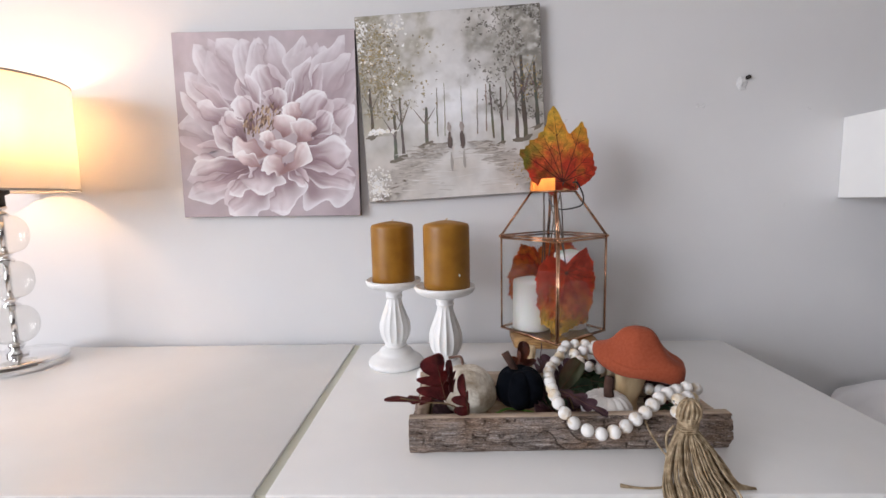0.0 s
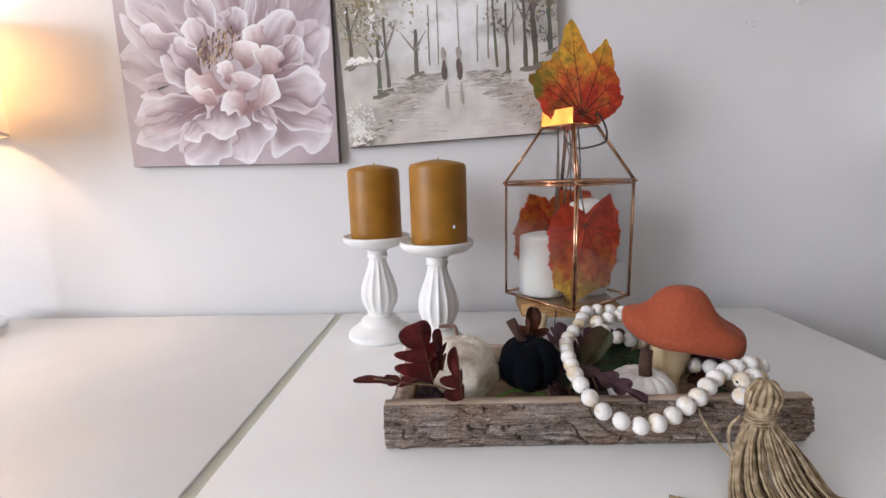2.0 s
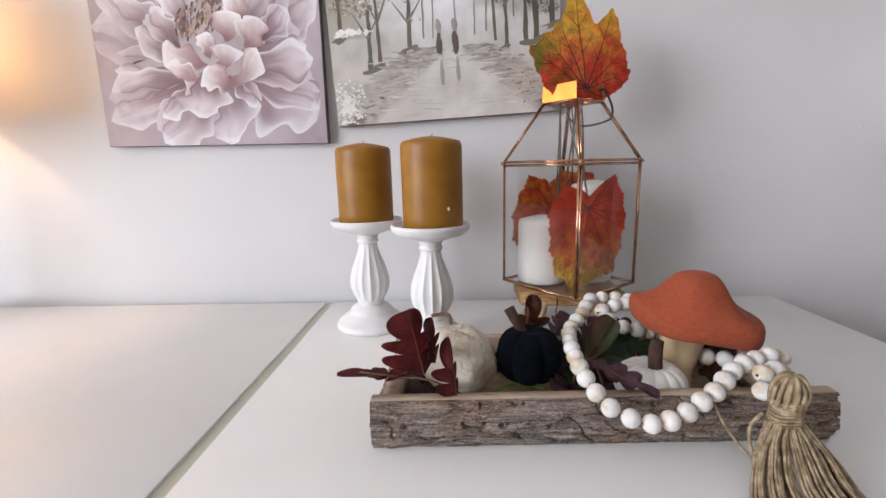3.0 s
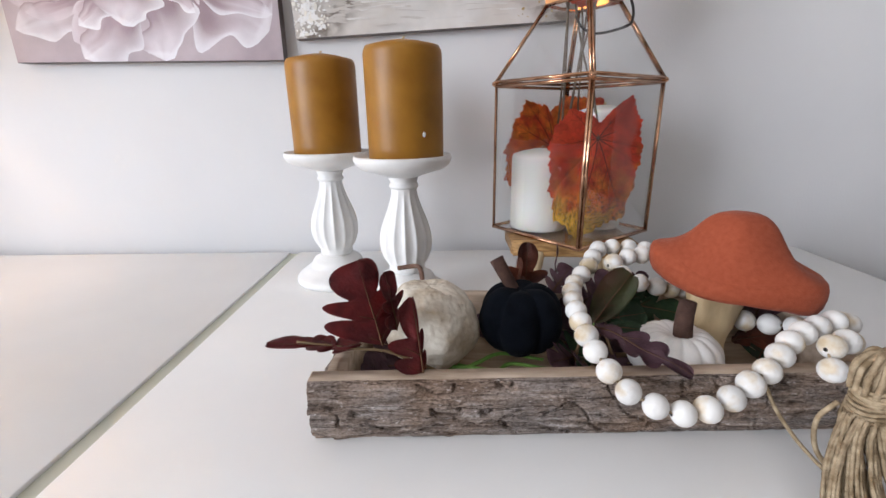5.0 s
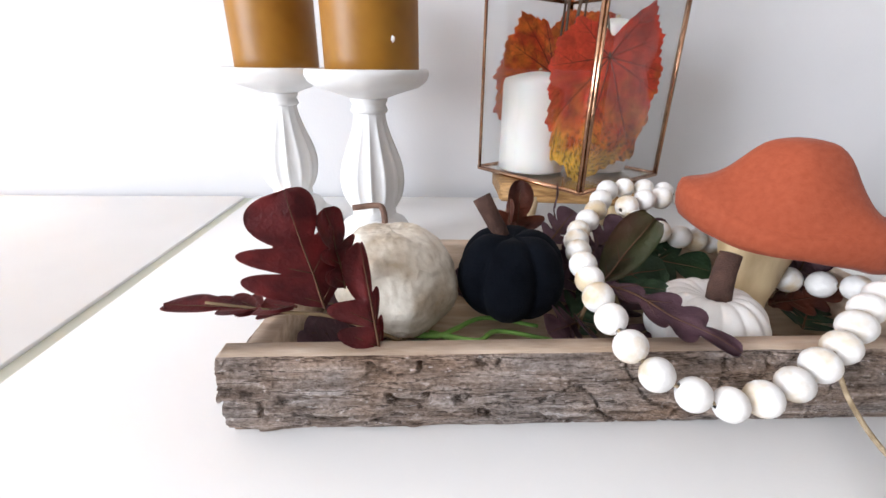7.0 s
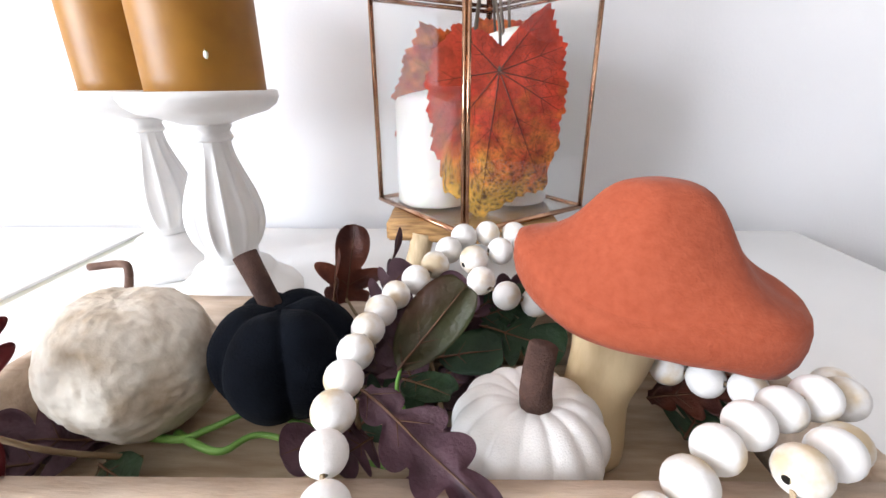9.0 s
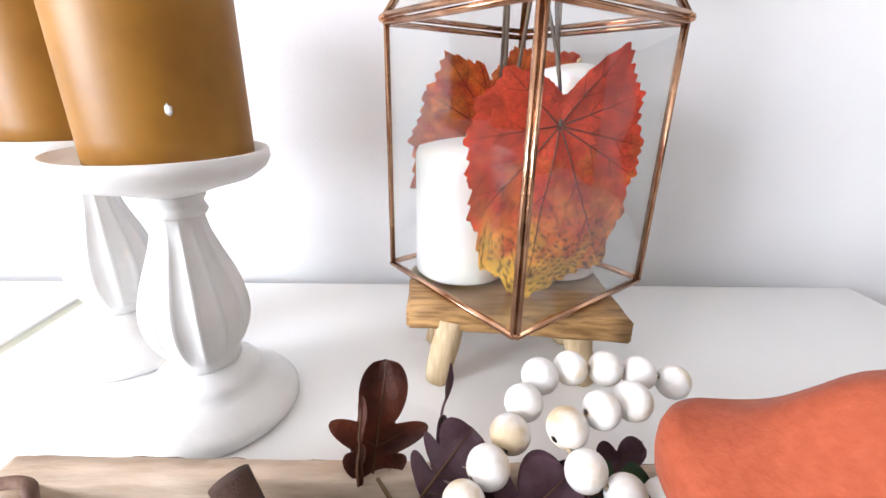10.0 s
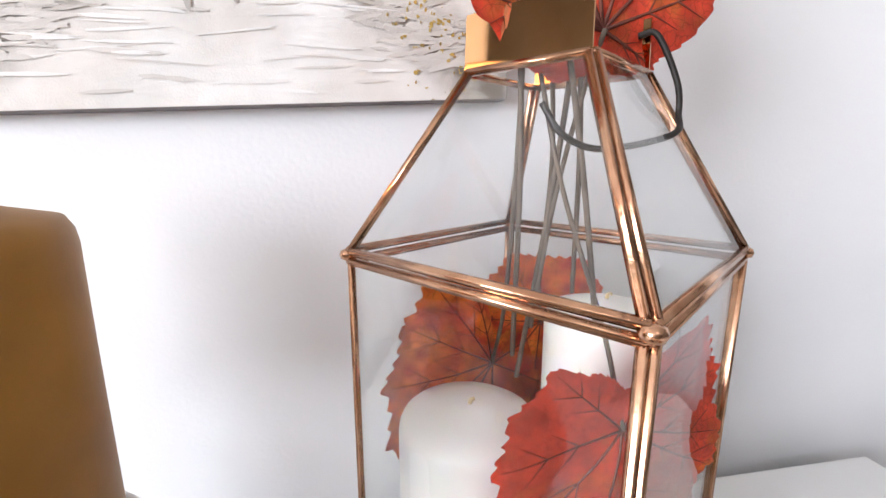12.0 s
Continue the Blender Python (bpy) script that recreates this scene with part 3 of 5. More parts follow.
def broad_leaf(name, m, size, lobes, colours, label, cup=0.12, seed=0, teeth=44, tooth=0.15, waist=0.50, curl=0.0, stem=None, group="", stem_w=0.0012):
    """A leaf in its own plane (tip along y, face along z) at the pose m, with raised veins; colours(x, y, noise) gives its print."""
    root = thing(name, m.translation, label, "leaf", group)
    n, rings = 300, 64
    rad = leaf_outline(lobes, n, teeth, tooth, waist)
    bm = bmesh.new()
    tint = bm.verts.layers.float_color.new("tint")

    def place(x, y):
        q = noise.noise(Vector((x * 2.2 + seed, y * 2.2, seed * 3.1)))
        z = -cup * (x * x + y * y) + 0.05 * q + curl * x * abs(x) + 0.035 * math.sin(5 * math.atan2(y, x)) * math.hypot(x, y)
        return m @ (Vector((x, y, z)) * size)
    centre = bm.verts.new(place(0, 0))
    centre[tint] = (*colours(0, 0, 0), 1)
    grid = []
    for k in range(1, rings + 1):
        row = []
        for i in range(n):
            a = 2 * math.pi * i / n
            f = k / rings
            base = 0.5 * (rad[(i - 2) % n] + rad[(i + 2) % n])
            r = f * (base + (rad[i] - base) * f ** 4)
            x, y = r * math.cos(a), r * math.sin(a)
            v = bm.verts.new(place(x, y))
            v[tint] = (*colours(x, y, noise.fractal(Vector((x * 5 + seed, y * 5, 2)), 1, 2, 3) * 0.8), 1)
            row.append(v)
        grid.append(row)
    for i in range(n):
        j = (i + 1) % n
        bm.faces.new((centre, grid[0][i], grid[0][j]))
        for k in range(rings - 1):
            bm.faces.new((grid[k][i], grid[k + 1][i], grid[k + 1][j], grid[k][j]))
    bmesh.ops.solidify(bm, geom=bm.faces[:], thickness=0.0005)
    part("blade", bm, LEAF_PRINT, root)
    for c, length in lobes[:9]:
        a = radians(c)
        line = [place(math.cos(a) * length * 0.93 * t / 9, math.sin(a) * length * 0.93 * t / 9) + m.to_3x3() @ Vector((0, 0, 0.0004)) for t in range(10)]
        bm = tube(line, lambda f: 0.0006 * (1 - 0.8 * f) * size / 0.07, 5)
        for side in (-1, 1):
            for s in (0.35, 0.6):
                b = a + side * radians(38)
                p0 = Vector((math.cos(a), math.sin(a))) * length * s
                ln = length * 0.26
                tube([place(p0.x + math.cos(b) * ln * t / 4, p0.y + math.sin(b) * ln * t / 4) + m.to_3x3() @ Vector((0, 0, 0.0003)) for t in range(5)], lambda f: 0.0003 * (1 - 0.8 * f) * size / 0.07, 4, bm)
        part("vein", bm, LEAF_VEIN, root)
    if stem:
        part("stem", tube(smooth_path([m.translation, *stem], 6), stem_w, 6), WIRE_STEM, root)
    return root


def mix(a, b, f):
    f = max(0.0, min(1.0, f))
    return tuple(p + (q - p) * f for p, q in zip(a, b))


RED, DEEP, ORANGE, GOLD, OLIVE = (0.70, 0.088, 0.042), (0.47, 0.044, 0.028), (0.84, 0.28, 0.055), (0.90, 0.58, 0.09), (0.28, 0.26, 0.04)


def print_top(x, y, q):
    c = mix(RED, ORANGE, 1.9 * (y - 0.12) + 0.9 * q - 0.25 * x)
    c = mix(c, GOLD, 2.2 * (y - 0.45) + 0.8 * q - 0.5 * x)
    c = mix(c, OLIVE, 3.0 * (-x - 0.30) * (y > 0.2) + 1.0 * q + 0.4 * (y - 0.6))
    c = mix(c, (0.26, 0.085, 0.025), 0.45 - 5.0 * math.hypot(x + 0.26, y - 0.22) + 0.9 * q)
    return mix(c, DEEP, 1.1 * (0.06 - y) + 0.7 * q - 0.1)


def print_front(x, y, q):
    c = mix(RED, ORANGE, 1.1 * (y - 0.28) + 0.9 * q)
    c = mix(c, GOLD, 2.6 * (y - 0.98) + 1.0 * q + 0.5 * x)
    spot = noise.noise(Vector((x * 30, y * 30, 5)))
    if y > 0.25 and spot > 0.47 - 0.20 * y:
        c = mix(c, (0.13, 0.05, 0.02), min(0.85, y * 0.75))
    return mix(c, DEEP, -0.7 * y + 0.6 * q)


def print_red(x, y, q):
    c = mix(mix(RED, ORANGE, 0.45 + 0.8 * q + 0.4 * x), DEEP, 0.05 - 0.8 * q)
    return mix(c, GOLD, 2.2 * (y - 0.75) + 0.9 * q)


def facing(x, y, z, tip, yaw=0.0, lean=0.0):
    """A leaf's pose: face towards -y turned by yaw, tip turned in its plane by tip degrees, leaning back by lean."""
    return pose(x, y, z, 0, 0, yaw) @ pose(0, 0, 0, 90 - lean, 0, 0) @ pose(0, 0, 0, 0, 0, tip)


LOBES_TOP = [(96, 1.22), (69, 1.04), (44, 0.70), (21, 0.60), (-28, 0.27), (111, 0.88), (127, 0.84), (144, 0.86), (171, 0.56), (80, 0.80), (157, 0.70), (195, 0.40), (222, 0.30)]
LOBES_HEART = [(84, 1.66), (115, 1.48), (51, 1.10), (150, 0.88), (168, 0.79), (199, 0.77), (232, 0.80), (8, 0.80), (-42, 0.66), (30, 0.88), (68, 1.44), (131, 1.16), (-14, 0.74), (-60, 0.46)]
LOBES_SIDE = [(90, 1.30), (58, 1.26), (30, 1.10), (2, 0.98), (-30, 0.94), (-55, 1.02), (-76, 0.80), (150, 0.90), (200, 0.60), (120, 1.15), (235, 0.34), (265, 0.22)]
LOBES_BACK = [(90, 1.3), (60, 1.2), (30, 1.0), (0, 0.86), (-35, 0.80), (-60, 0.86), (120, 1.2), (150, 1.0), (180, 0.86), (215, 0.80), (240, 0.86)]
broad_leaf("maple_leaf", facing(0.342, 0.893, 1.128, 0, 6, 6), 0.120, LOBES_TOP, print_top, "orange, gold and red artificial maple leaf stuck in the lantern's top", cup=0.08, seed=3, waist=0.30, teeth=46, tooth=0.085,
           stem=[(0.336, 0.899, 1.10), (0.326, 0.902, 1.05), (0.318, 0.905, 0.985)], group="maple leaves")
broad_leaf("maple_leaf", facing(0.337, 0.847, 0.961, 180, 8, -2), 0.075, LOBES_HEART, print_front, "red and yellow mottled maple leaf behind the lantern's glass", cup=0.05, seed=8, waist=0.30, teeth=54, tooth=0.10,
           stem=[(0.337, 0.868, 0.998), (0.324, 0.890, 1.06), (0.311, 0.898, 1.125)], group="maple leaves")
broad_leaf("maple_leaf", facing(0.311, 0.949, 0.944, 180, 18, 2), 0.075, LOBES_SIDE, print_red, "red maple leaf standing behind a white candle", cup=0.04, seed=15, waist=0.30, teeth=50, tooth=0.10,
           stem=[(0.310, 0.925, 0.990), (0.308, 0.908, 1.06), (0.308, 0.902, 1.125)], group="maple leaves")
broad_leaf("maple_leaf", facing(0.346, 0.957, 0.966, 176, -8, 0), 0.060, LOBES_BACK, print_red, "small red maple leaf at the back of the lantern", cup=0.06, seed=22, waist=0.30, teeth=44, tooth=0.10,
           stem=[(0.340, 0.948, 1.00), (0.332, 0.920, 1.07), (0.322, 0.904, 1.125)], group="maple leaves")


def loose_stems():
    root = thing("wire_bundle", (0.318, 0.905, 0.93), "thin brown wire leaf stems gathered inside the lantern", "wires")
    for a, b in (((0.303, 0.893, 1.125), (0.312, 0.915, 0.965)), ((0.330, 0.896, 1.125), (0.316, 0.918, 0.950)), ((0.337, 0.905, 1.122), (0.352, 0.928, 0.995)), ((0.322, 0.889, 1.125), (0.345, 0.880, 0.965))):
        a, b = Vector(a), Vector(b)
        part("stem", tube(smooth_path([a, a.lerp(b, 0.4) + Vector((0.002, 0.001, 0)), b], 8), 0.0014, 6), WIRE_STEM, root)


loose_stems()


# ---- wooden tray ----
TX0, TX1, TY0, TY1, TZ1 = 0.073, 0.475, 0.5760, 0.727, Z + 0.0465


def bark_rail(a, b, out, height, thick, seed, steps):
    """A slab of log from a to b: flat top and inner face, a rough bulging bark side towards out."""
    a, b, out = Vector(a), Vector(b), Vector(out)
    along = (b - a).normalized()
    length = (b - a).length
    bm = bmesh.new()
    around = 40
    rows = []
    for k in range(steps + 1):
        f = k / steps
        base = a + along * length * f
        row = [bm.verts.new(base - out * thick + Vector((0, 0, 0.0))), bm.verts.new(base - out * thick + Vector((0, 0, height)))]
        for i in range(around + 1):
            g = i / around
            # from the top's outer edge down to the foot
            z = height * (1 - g)
            bulge = 0.0060 * math.sin(math.pi * min(1, g * 1.02)) ** 0.75 - 0.006 * max(0, g - 0.60)
            p = Vector((f * length, z, seed))
            rough = 0.0016 * noise.fractal(Vector((p.x * 60, p.y * 230, seed)), 1.0, 2.0, 5) + 0.0014 * noise.noise(Vector((p.x * 18, p.y * 70, seed + 2)))
            crack = noise.noise(Vector((p.x * 9 + 2 * noise.noise(p * 30), p.y * 75, seed + 5)))
            rough -= 0.0046 * max(0.0, 0.07 - abs(crack)) / 0.07 if g > 0.06 else 0
            chunk = 0.0012 * math.copysign(1, noise.noise(Vector((p.x * 40, p.y * 130, seed + 9)))) * (1 if g > 0.08 else 0)
            edge = 1.0 if 0 < g < 1 else 0.25
            v = bm.verts.new(base + out * (bulge + (rough + chunk * 0.5) * edge) + Vector((0, 0, z + (0.0009 * noise.noise(p * 40) if 0 < g < 1 else 0))))
            row.append(v)
        rows.append(row)
    m = len(rows[0])
    for p, q in zip(rows, rows[1:]):
        for i in range(m):
            j = (i + 1) % m
            f = bm.faces.new((p[i], p[j], q[j], q[i]))
            f.material_index = 1 if i in (0, 1) else 0
    for row in (rows[0], rows[-1]):
        bm.faces.new(row).material_index = 0
    bmesh.ops.recalc_face_normals(bm, faces=bm.faces)
    return bm


def tray():
    root = thing("wooden_tray", ((TX0 + TX1) / 2, (TY0 + TY1) / 2, Z), "rustic bark-sided wooden tray filled with autumn decorations", "tray")
    h = TZ1 - Z
    t = 0.0115
    part("front_rail", bark_rail((TX0, TY0, Z), (TX1, TY0 + 0.008, Z), (0, -1, 0), h, t, 1.3, 420), [BARK, CUT_WOOD], root)
    part("back_rail", bark_rail((TX0 + 0.004, TY1, Z), (TX1 - 0.012, TY1 - 0.006, Z), (0, 1, 0), h, t, 4.1, 220), [BARK, CUT_WOOD], root)
    part("end_rail", bark_rail((TX0 + 0.008, TY0 + t + 0.001, Z), (TX0 + 0.010, TY1 - t - 0.002, Z), (-1, 0, 0), h - 0.003, t, 7.7, 60), [BARK, CUT_WOOD], root)
    part("end_rail", bark_rail((TX1 - 0.010, TY0 + t + 0.010, Z), (TX1 - 0.018, TY1 - t - 0.008, Z), (1, 0, 0), h - 0.003, t, 9.2, 60), [BARK, CUT_WOOD], root)
    part("tray_floor", box(TX0 + 0.0225, TX1 - 0.030, TY0 + 0.0205, TY1 - 0.0185, Z, Z + 0.010), TRAY_FLOOR, root, smooth=False)


tray()
TF = Z + 0.010


# ---- pumpkins and mushroom ----
def gourd(name, centre, rx, ry, rz, lobes, groove, rough, rough_scale, dimple, seed, power=1.0, n=96, rows=48, lean=(0, 0)):
    bm = bmesh.new()
    c = Vector(centre)
    ring = []
    for k in range(rows + 1):
        th = math.pi * k / rows
        line = []
        for i in range(n):
            a = 2 * math.pi * i / n
            g = 1 - groove * (1 - abs(math.sin(lobes * a / 2 + seed)) ** power) * math.sin(th) ** 0.5
            dz = -dimple * math.exp(-(th / 0.42) ** 2) + dimple * 0.6 * math.exp(-((math.pi - th) / 0.45) ** 2)
            p = Vector((rx * math.sin(th) * math.cos(a) * g, ry * math.sin(th) * math.sin(a) * g, rz * math.cos(th) * (0.5 + 0.5 * g) + dz))
            p *= 1 + rough * noise.fractal(p * rough_scale + Vector((seed, 0, 0)), 1.0, 2.0, 3)
            p.x += lean[0] * p.z
            p.y += lean[1] * p.z
            line.append(bm.verts.new(c + p) if 0 < k < rows or i == 0 else None)
        ring.append(line)
    for k in range(rows):
        for i in range(n):
            j = (i + 1) % n
            if k == 0:
                bm.faces.new((ring[0][0], ring[1][i], ring[1][j]))
            elif k == rows - 1:
                bm.faces.new((ring[k][i], ring[rows][0], ring[k][j]))
            else:
                bm.faces.new((ring[k][i], ring[k + 1][i], ring[k + 1][j], ring[k][j]))
    bmesh.ops.recalc_face_normals(bm, faces=bm.faces)
    return bm


def beige_pumpkin():
    c = (0.1505, 0.6535, 0.8285)
    root = thing("beige_pumpkin", (c[0], c[1], TF), "round cream papier-mache pumpkin with a thin bent stem", "pumpkin", "pumpkins in the tray")
    bm = gourd("body", c, 0.0382, 0.0368, 0.0375, 5, 0.045, 0.040, 48, 0.004, 2.0, 1.2, 200, 120, (-0.06, 0.0))
    for v in bm.verts:                       # crinkled paper skin
        d = (v.co - Vector(c)).normalized()
        v.co += d * (0.0008 * (0.5 - abs(noise.noise(v.co * 130))) + 0.0005 * noise.noise(v.co * 330))
    part("body", bm, BEIGE_PAPER, root)
    part("stem", tube(smooth_path([(0.1435, 0.668, 0.856), (0.1420, 0.674, 0.8660), (0.138, 0.676, 0.8695), (0.1225, 0.674, 0.8685)], 6), 0.0020, 8), TWIG_BROWN, root, "thin bent brown twig stem")


def black_pumpkin():
    c = (0.2235, 0.658, 0.831)
    root = thing("black_pumpkin", (c[0], c[1], TF), "black velvet pumpkin with a brown felt stem", "pumpkin", "pumpkins in the tray")
    part("body", gourd("body", c, 0.0352, 0.0350, 0.0318, 6, 0.15, 0.012, 45, 0.007, 0.6, 0.7), BLACK_VELVET, root)
    bm = tube([(0.219, 0.662, 0.848), (0.215, 0.664, 0.858), (0.209, 0.668, 0.868), (0.204, 0.671, 0.877)], lambda f: 0.0052 + 0.0012 * abs(f - 0.4), 14)
    part("stem", bm, BROWN_FELT, root, "slanting dark brown felt stem")


def white_pumpkin():
    c = (0.336, 0.628, 0.813)
    root = thing("white_pumpkin", (c[0], c[1], TF), "small white ribbed fabric pumpkin with a brown stem", "pumpkin", "pumpkins in the tray")
    part("body", gourd("body", c, 0.0335, 0.0335, 0.025, 14, 0.10, 0.01, 60, 0.008, 0.4, 0.7, 140, 40), WHITE_CLOTH, root)
    part("stem", tube([(0.3385, 0.624, 0.824), (0.337, 0.624, 0.838), (0.3375, 0.625, 0.848), (0.339, 0.626, 0.858)], lambda f: 0.0068 - 0.001 * f, 14), BROWN_FELT, root, "thick brown felt stem")


beige_pumpkin()
black_pumpkin()
white_pumpkin()


def mushroom():
    root = thing("mushroom_ornament", (0.372, 0.655, TF), "rust-orange fabric mushroom with a carved pale wooden stem", "ornament")
    pts = [(0.366, 0.648, TF), (0.369, 0.650, 0.805), (0.374, 0.655, 0.822), (0.380, 0.661, 0.840), (0.386, 0.667, 0.868)]
    bm = tube(smooth_path(pts, 6), lambda f: 0.0195 - 0.0045 * math.sin(math.pi * min(1, f * 1.2)) + 0.002 * f, 24)
    for v in bm.verts:
        if v.co.z > TF + 0.001:
            v.co += noise.noise_vector(v.co * 55) * 0.0022
    part("stalk", bm, STEM_WOOD, root)
    bm = bmesh.new()
    n, rows = 120, 40
    c = Vector((0.3910, 0.661, 0))
    turn = Matrix.Rotation(radians(-24), 3, "Z")

    def rim(a):
        r = 0.0535 + 0.0018 * math.cos(2 * (a - radians(175))) + 0.0014 * math.cos(5 * (a - radians(40)))
        z = 0.8600 + 0.0062 * math.cos(a - radians(165)) + 0.0022 * math.cos(3 * (a - radians(300))) - 0.0015 * math.cos(2 * (a - radians(270)))
        return r, z
    ring = []
    for k in range(rows + 1):
        s = k / rows
        line = []
        for i in range(n):
            a = 2 * math.pi * i / n
            r, z = rim(a)
            side = abs(math.cos(a)) ** 1.4   # the two drawn-out ends
            half = 0.0078 + (0.0047 if math.cos(a) < 0 else 0.0062) * side
            lip = z + 0.012 + 0.006 * side   # top of the thick lip
            if s < 0.6:                      # over the top
                q = s / 0.6
                rr = r * math.sin(q * math.pi / 2) ** 0.92
                f = min(1.0, rr / r)
                dome = (1 - f ** 2.5) ** 0.92
                bell = (1 / (1 + (f / 0.56) ** 4.4) - 0.072) / 0.928
                zz = lip + (0.9155 - lip) * (dome + (bell - dome) * side)
            elif s < 0.75:                   # round the thick lip
                q = (s - 0.6) / 0.15
                rr = r + 0.0065 * math.sin(q * math.pi) ** 0.7 - 0.003 * q
                zz = lip - half + half * math.cos(q * math.pi)
            else:                            # the hollow underneath
                q = (s - 0.75) / 0.25
                rr = (r - 0.003) * (1 - q) + 0.012 * q
                zz = lip - 2 * half + 0.012 * math.sin(q * math.pi / 2)
            p = c + turn @ Vector((rr * math.cos(a), 0.72 * rr * math.sin(a), zz))
            p.z += 0.0012 * noise.noise(p * 60)
            line.append(bm.verts.new(p) if k > 0 or i == 0 else None)
        ring.append(line)
    for k in range(rows):
        for i in range(n):
            j = (i + 1) % n
            if k == 0:
                bm.faces.new((ring[0][0], ring[1][i], ring[1][j]))
            else:
                bm.faces.new((ring[k][i], ring[k + 1][i], ring[k + 1][j], ring[k][j]))
    bmesh.ops.recalc_face_normals(bm, faces=bm.faces)
    part("cap", bm, RUST_CLOTH, root)


mushroom()


# ---- bead garland ----
def garland():
    root = thing("bead_garland", (0.30, 0.62, TZ1), "string of whitewashed wooden beads with jute tassel over a tray", "garland")
    R = 0.0081
    lines = [
        [(0.372, 0.740, 0.858), (0.352, 0.742, 0.862), (0.330, 0.742, 0.864), (0.312, 0.738, 0.864), (0.303, 0.728, 0.861), (0.296, 0.716, 0.857), (0.288, 0.703, 0.854),
         (0.278, 0.693, 0.850), (0.2705, 0.680, 0.848), (0.2660, 0.664, 0.847), (0.263, 0.646, 0.846), (0.261, 0.624, 0.844), (0.261, 0.602, 0.8405), (0.264, 0.580, 0.8355), (0.273, 0.565, 0.827), (0.285, 0.5585, 0.822),
         (0.299, 0.5545, 0.8175), (0.315, 0.556, 0.8175), (0.329, 0.558, 0.821), (0.342, 0.563, 0.826), (0.355, 0.568, 0.832), (0.369, 0.576, 0.836), (0.380, 0.584, 0.842),
         (0.395, 0.595, 0.845), (0.410, 0.602, 0.847), (0.422, 0.607, 0.848), (0.434, 0.611, 0.848), (0.449, 0.617, 0.843), (0.456, 0.630, 0.838)],
        [(0.345, 0.722, 0.862), (0.329, 0.716, 0.862), (0.313, 0.708, 0.858), (0.320, 0.694, 0.852), (0.334, 0.690, 0.846), (0.349, 0.692, 0.842), (0.364, 0.697, 0.838), (0.380, 0.703, 0.834)],
        [(0.401, 0.570, 0.836), (0.403, 0.578, 0.845), (0.414, 0.584, 0.846), (0.426, 0.590, 0.845), (0.436, 0.599, 0.838)],
        [(0.428, 0.635, 0.832), (0.415, 0.648, 0.828), (0.402, 0.662, 0.825)],
    ]
    ball = None
    prof = [(0.0014, -R * 0.93)] + [(R * math.sin(math.pi * k / 12), -R * math.cos(math.pi * k / 12) * 0.96) for k in range(1, 12)] + [(0.0014, R * 0.93)]
    for line in lines:
        path = smooth_path(line, 14)
        part("cord", tube(path, 0.0009, 6), JUTE, root)
        spots = [(path[0], path[1] - path[0])]
        for p, q in zip(path, path[1:]):
            if (q - spots[-1][0]).length >= 2 * R * 0.965:
                spots.append((q, q - p))
        for p, d in spots:
            if ball is None:
                bm = lathe(prof, (0, 0, 0), 20)
                ball = mesh_of("bead", bm, BEAD_WOOD)
            ob = new("bead", ball)
            ob.parent = root
            turn = d.to_track_quat("Z", "Y").to_matrix().to_4x4() @ pose(0, 0, 0, random.uniform(-8, 8), random.uniform(-8, 8), random.uniform(0, 360))
            ob.matrix_basis = Matrix.Translation(p - root.location) @ turn @ Matrix.Diagonal((*[random.uniform(0.96, 1.04)] * 3, 1))
    # the tassel
    tas = tube(smooth_path([(0.404, 0.546, 0.862), (0.402, 0.543, 0.852), (0.3985, 0.541, 0.838), (0.397, 0.539, 0.826)], 6), lambda f: 0.0045 + 0.0060 * math.sin(math.pi * (0.12 + 0.62 * f)) , 20)
    for v in tas.verts:
        v.co += noise.noise_vector(v.co * 160) * 0.0016
    tassel = part("tassel", tas, JUTE, root, "frayed natural jute tassel")
    for k in range(9):
        z = 0.829 + 0.0021 * k
        cx, cy = 0.3965 + 0.002 * (z - 0.829) / 0.02, 0.5395
        r = 0.0106 - 0.00008 * k
        part("wrap", tube([(cx + r * math.cos(a), cy + r * 0.9 * math.sin(a), z + 0.0009 * math.sin(a + k) + 0.0006 * math.sin(3 * a)) for a in [2 * math.pi * i / 28 for i in range(29)]], 0.0012, 6), JUTE, tassel)
    for k in range(7):                       # loops over the head
        a = k * 0.9
        part("loop", tube(smooth_path([(0.397 + 0.011 * math.cos(a), 0.540 + 0.010 * math.sin(a), 0.842), (0.401 + 0.012 * math.cos(a), 0.543 + 0.011 * math.sin(a), 0.853),
                                       (0.402 + 0.005 * math.cos(a), 0.544 + 0.005 * math.sin(a), 0.863), (0.402 - 0.010 * math.cos(a), 0.544 - 0.010 * math.sin(a), 0.856),
                                       (0.397 - 0.011 * math.cos(a), 0.540 - 0.010 * math.sin(a), 0.842)], 6), 0.0017, 6), JUTE, tassel)
    for k in range(110):
        u = random.uniform(-1, 1)
        depth = random.random()
        x0 = 0.3965 + 0.011 * u
        y0 = 0.5395 - 0.011 * math.sqrt(max(0, 1 - u * u)) * (2 * depth - 1)
        end_x = 0.3965 + 0.044 * u + random.uniform(-0.006, 0.006)
        lift = 0.020 * depth * (1 - 0.55 * abs(u))
        drop = 0.05 + random.uniform(-0.012, 0.016)
        mid = Vector((x0 * 0.55 + end_x * 0.45, 0.530 - 0.006 * depth, 0.806 + lift * 0.7))
        edge = Vector((x0 * 0.2 + end_x * 0.8, 0.509, Z + 0.004 + lift * 0.8))
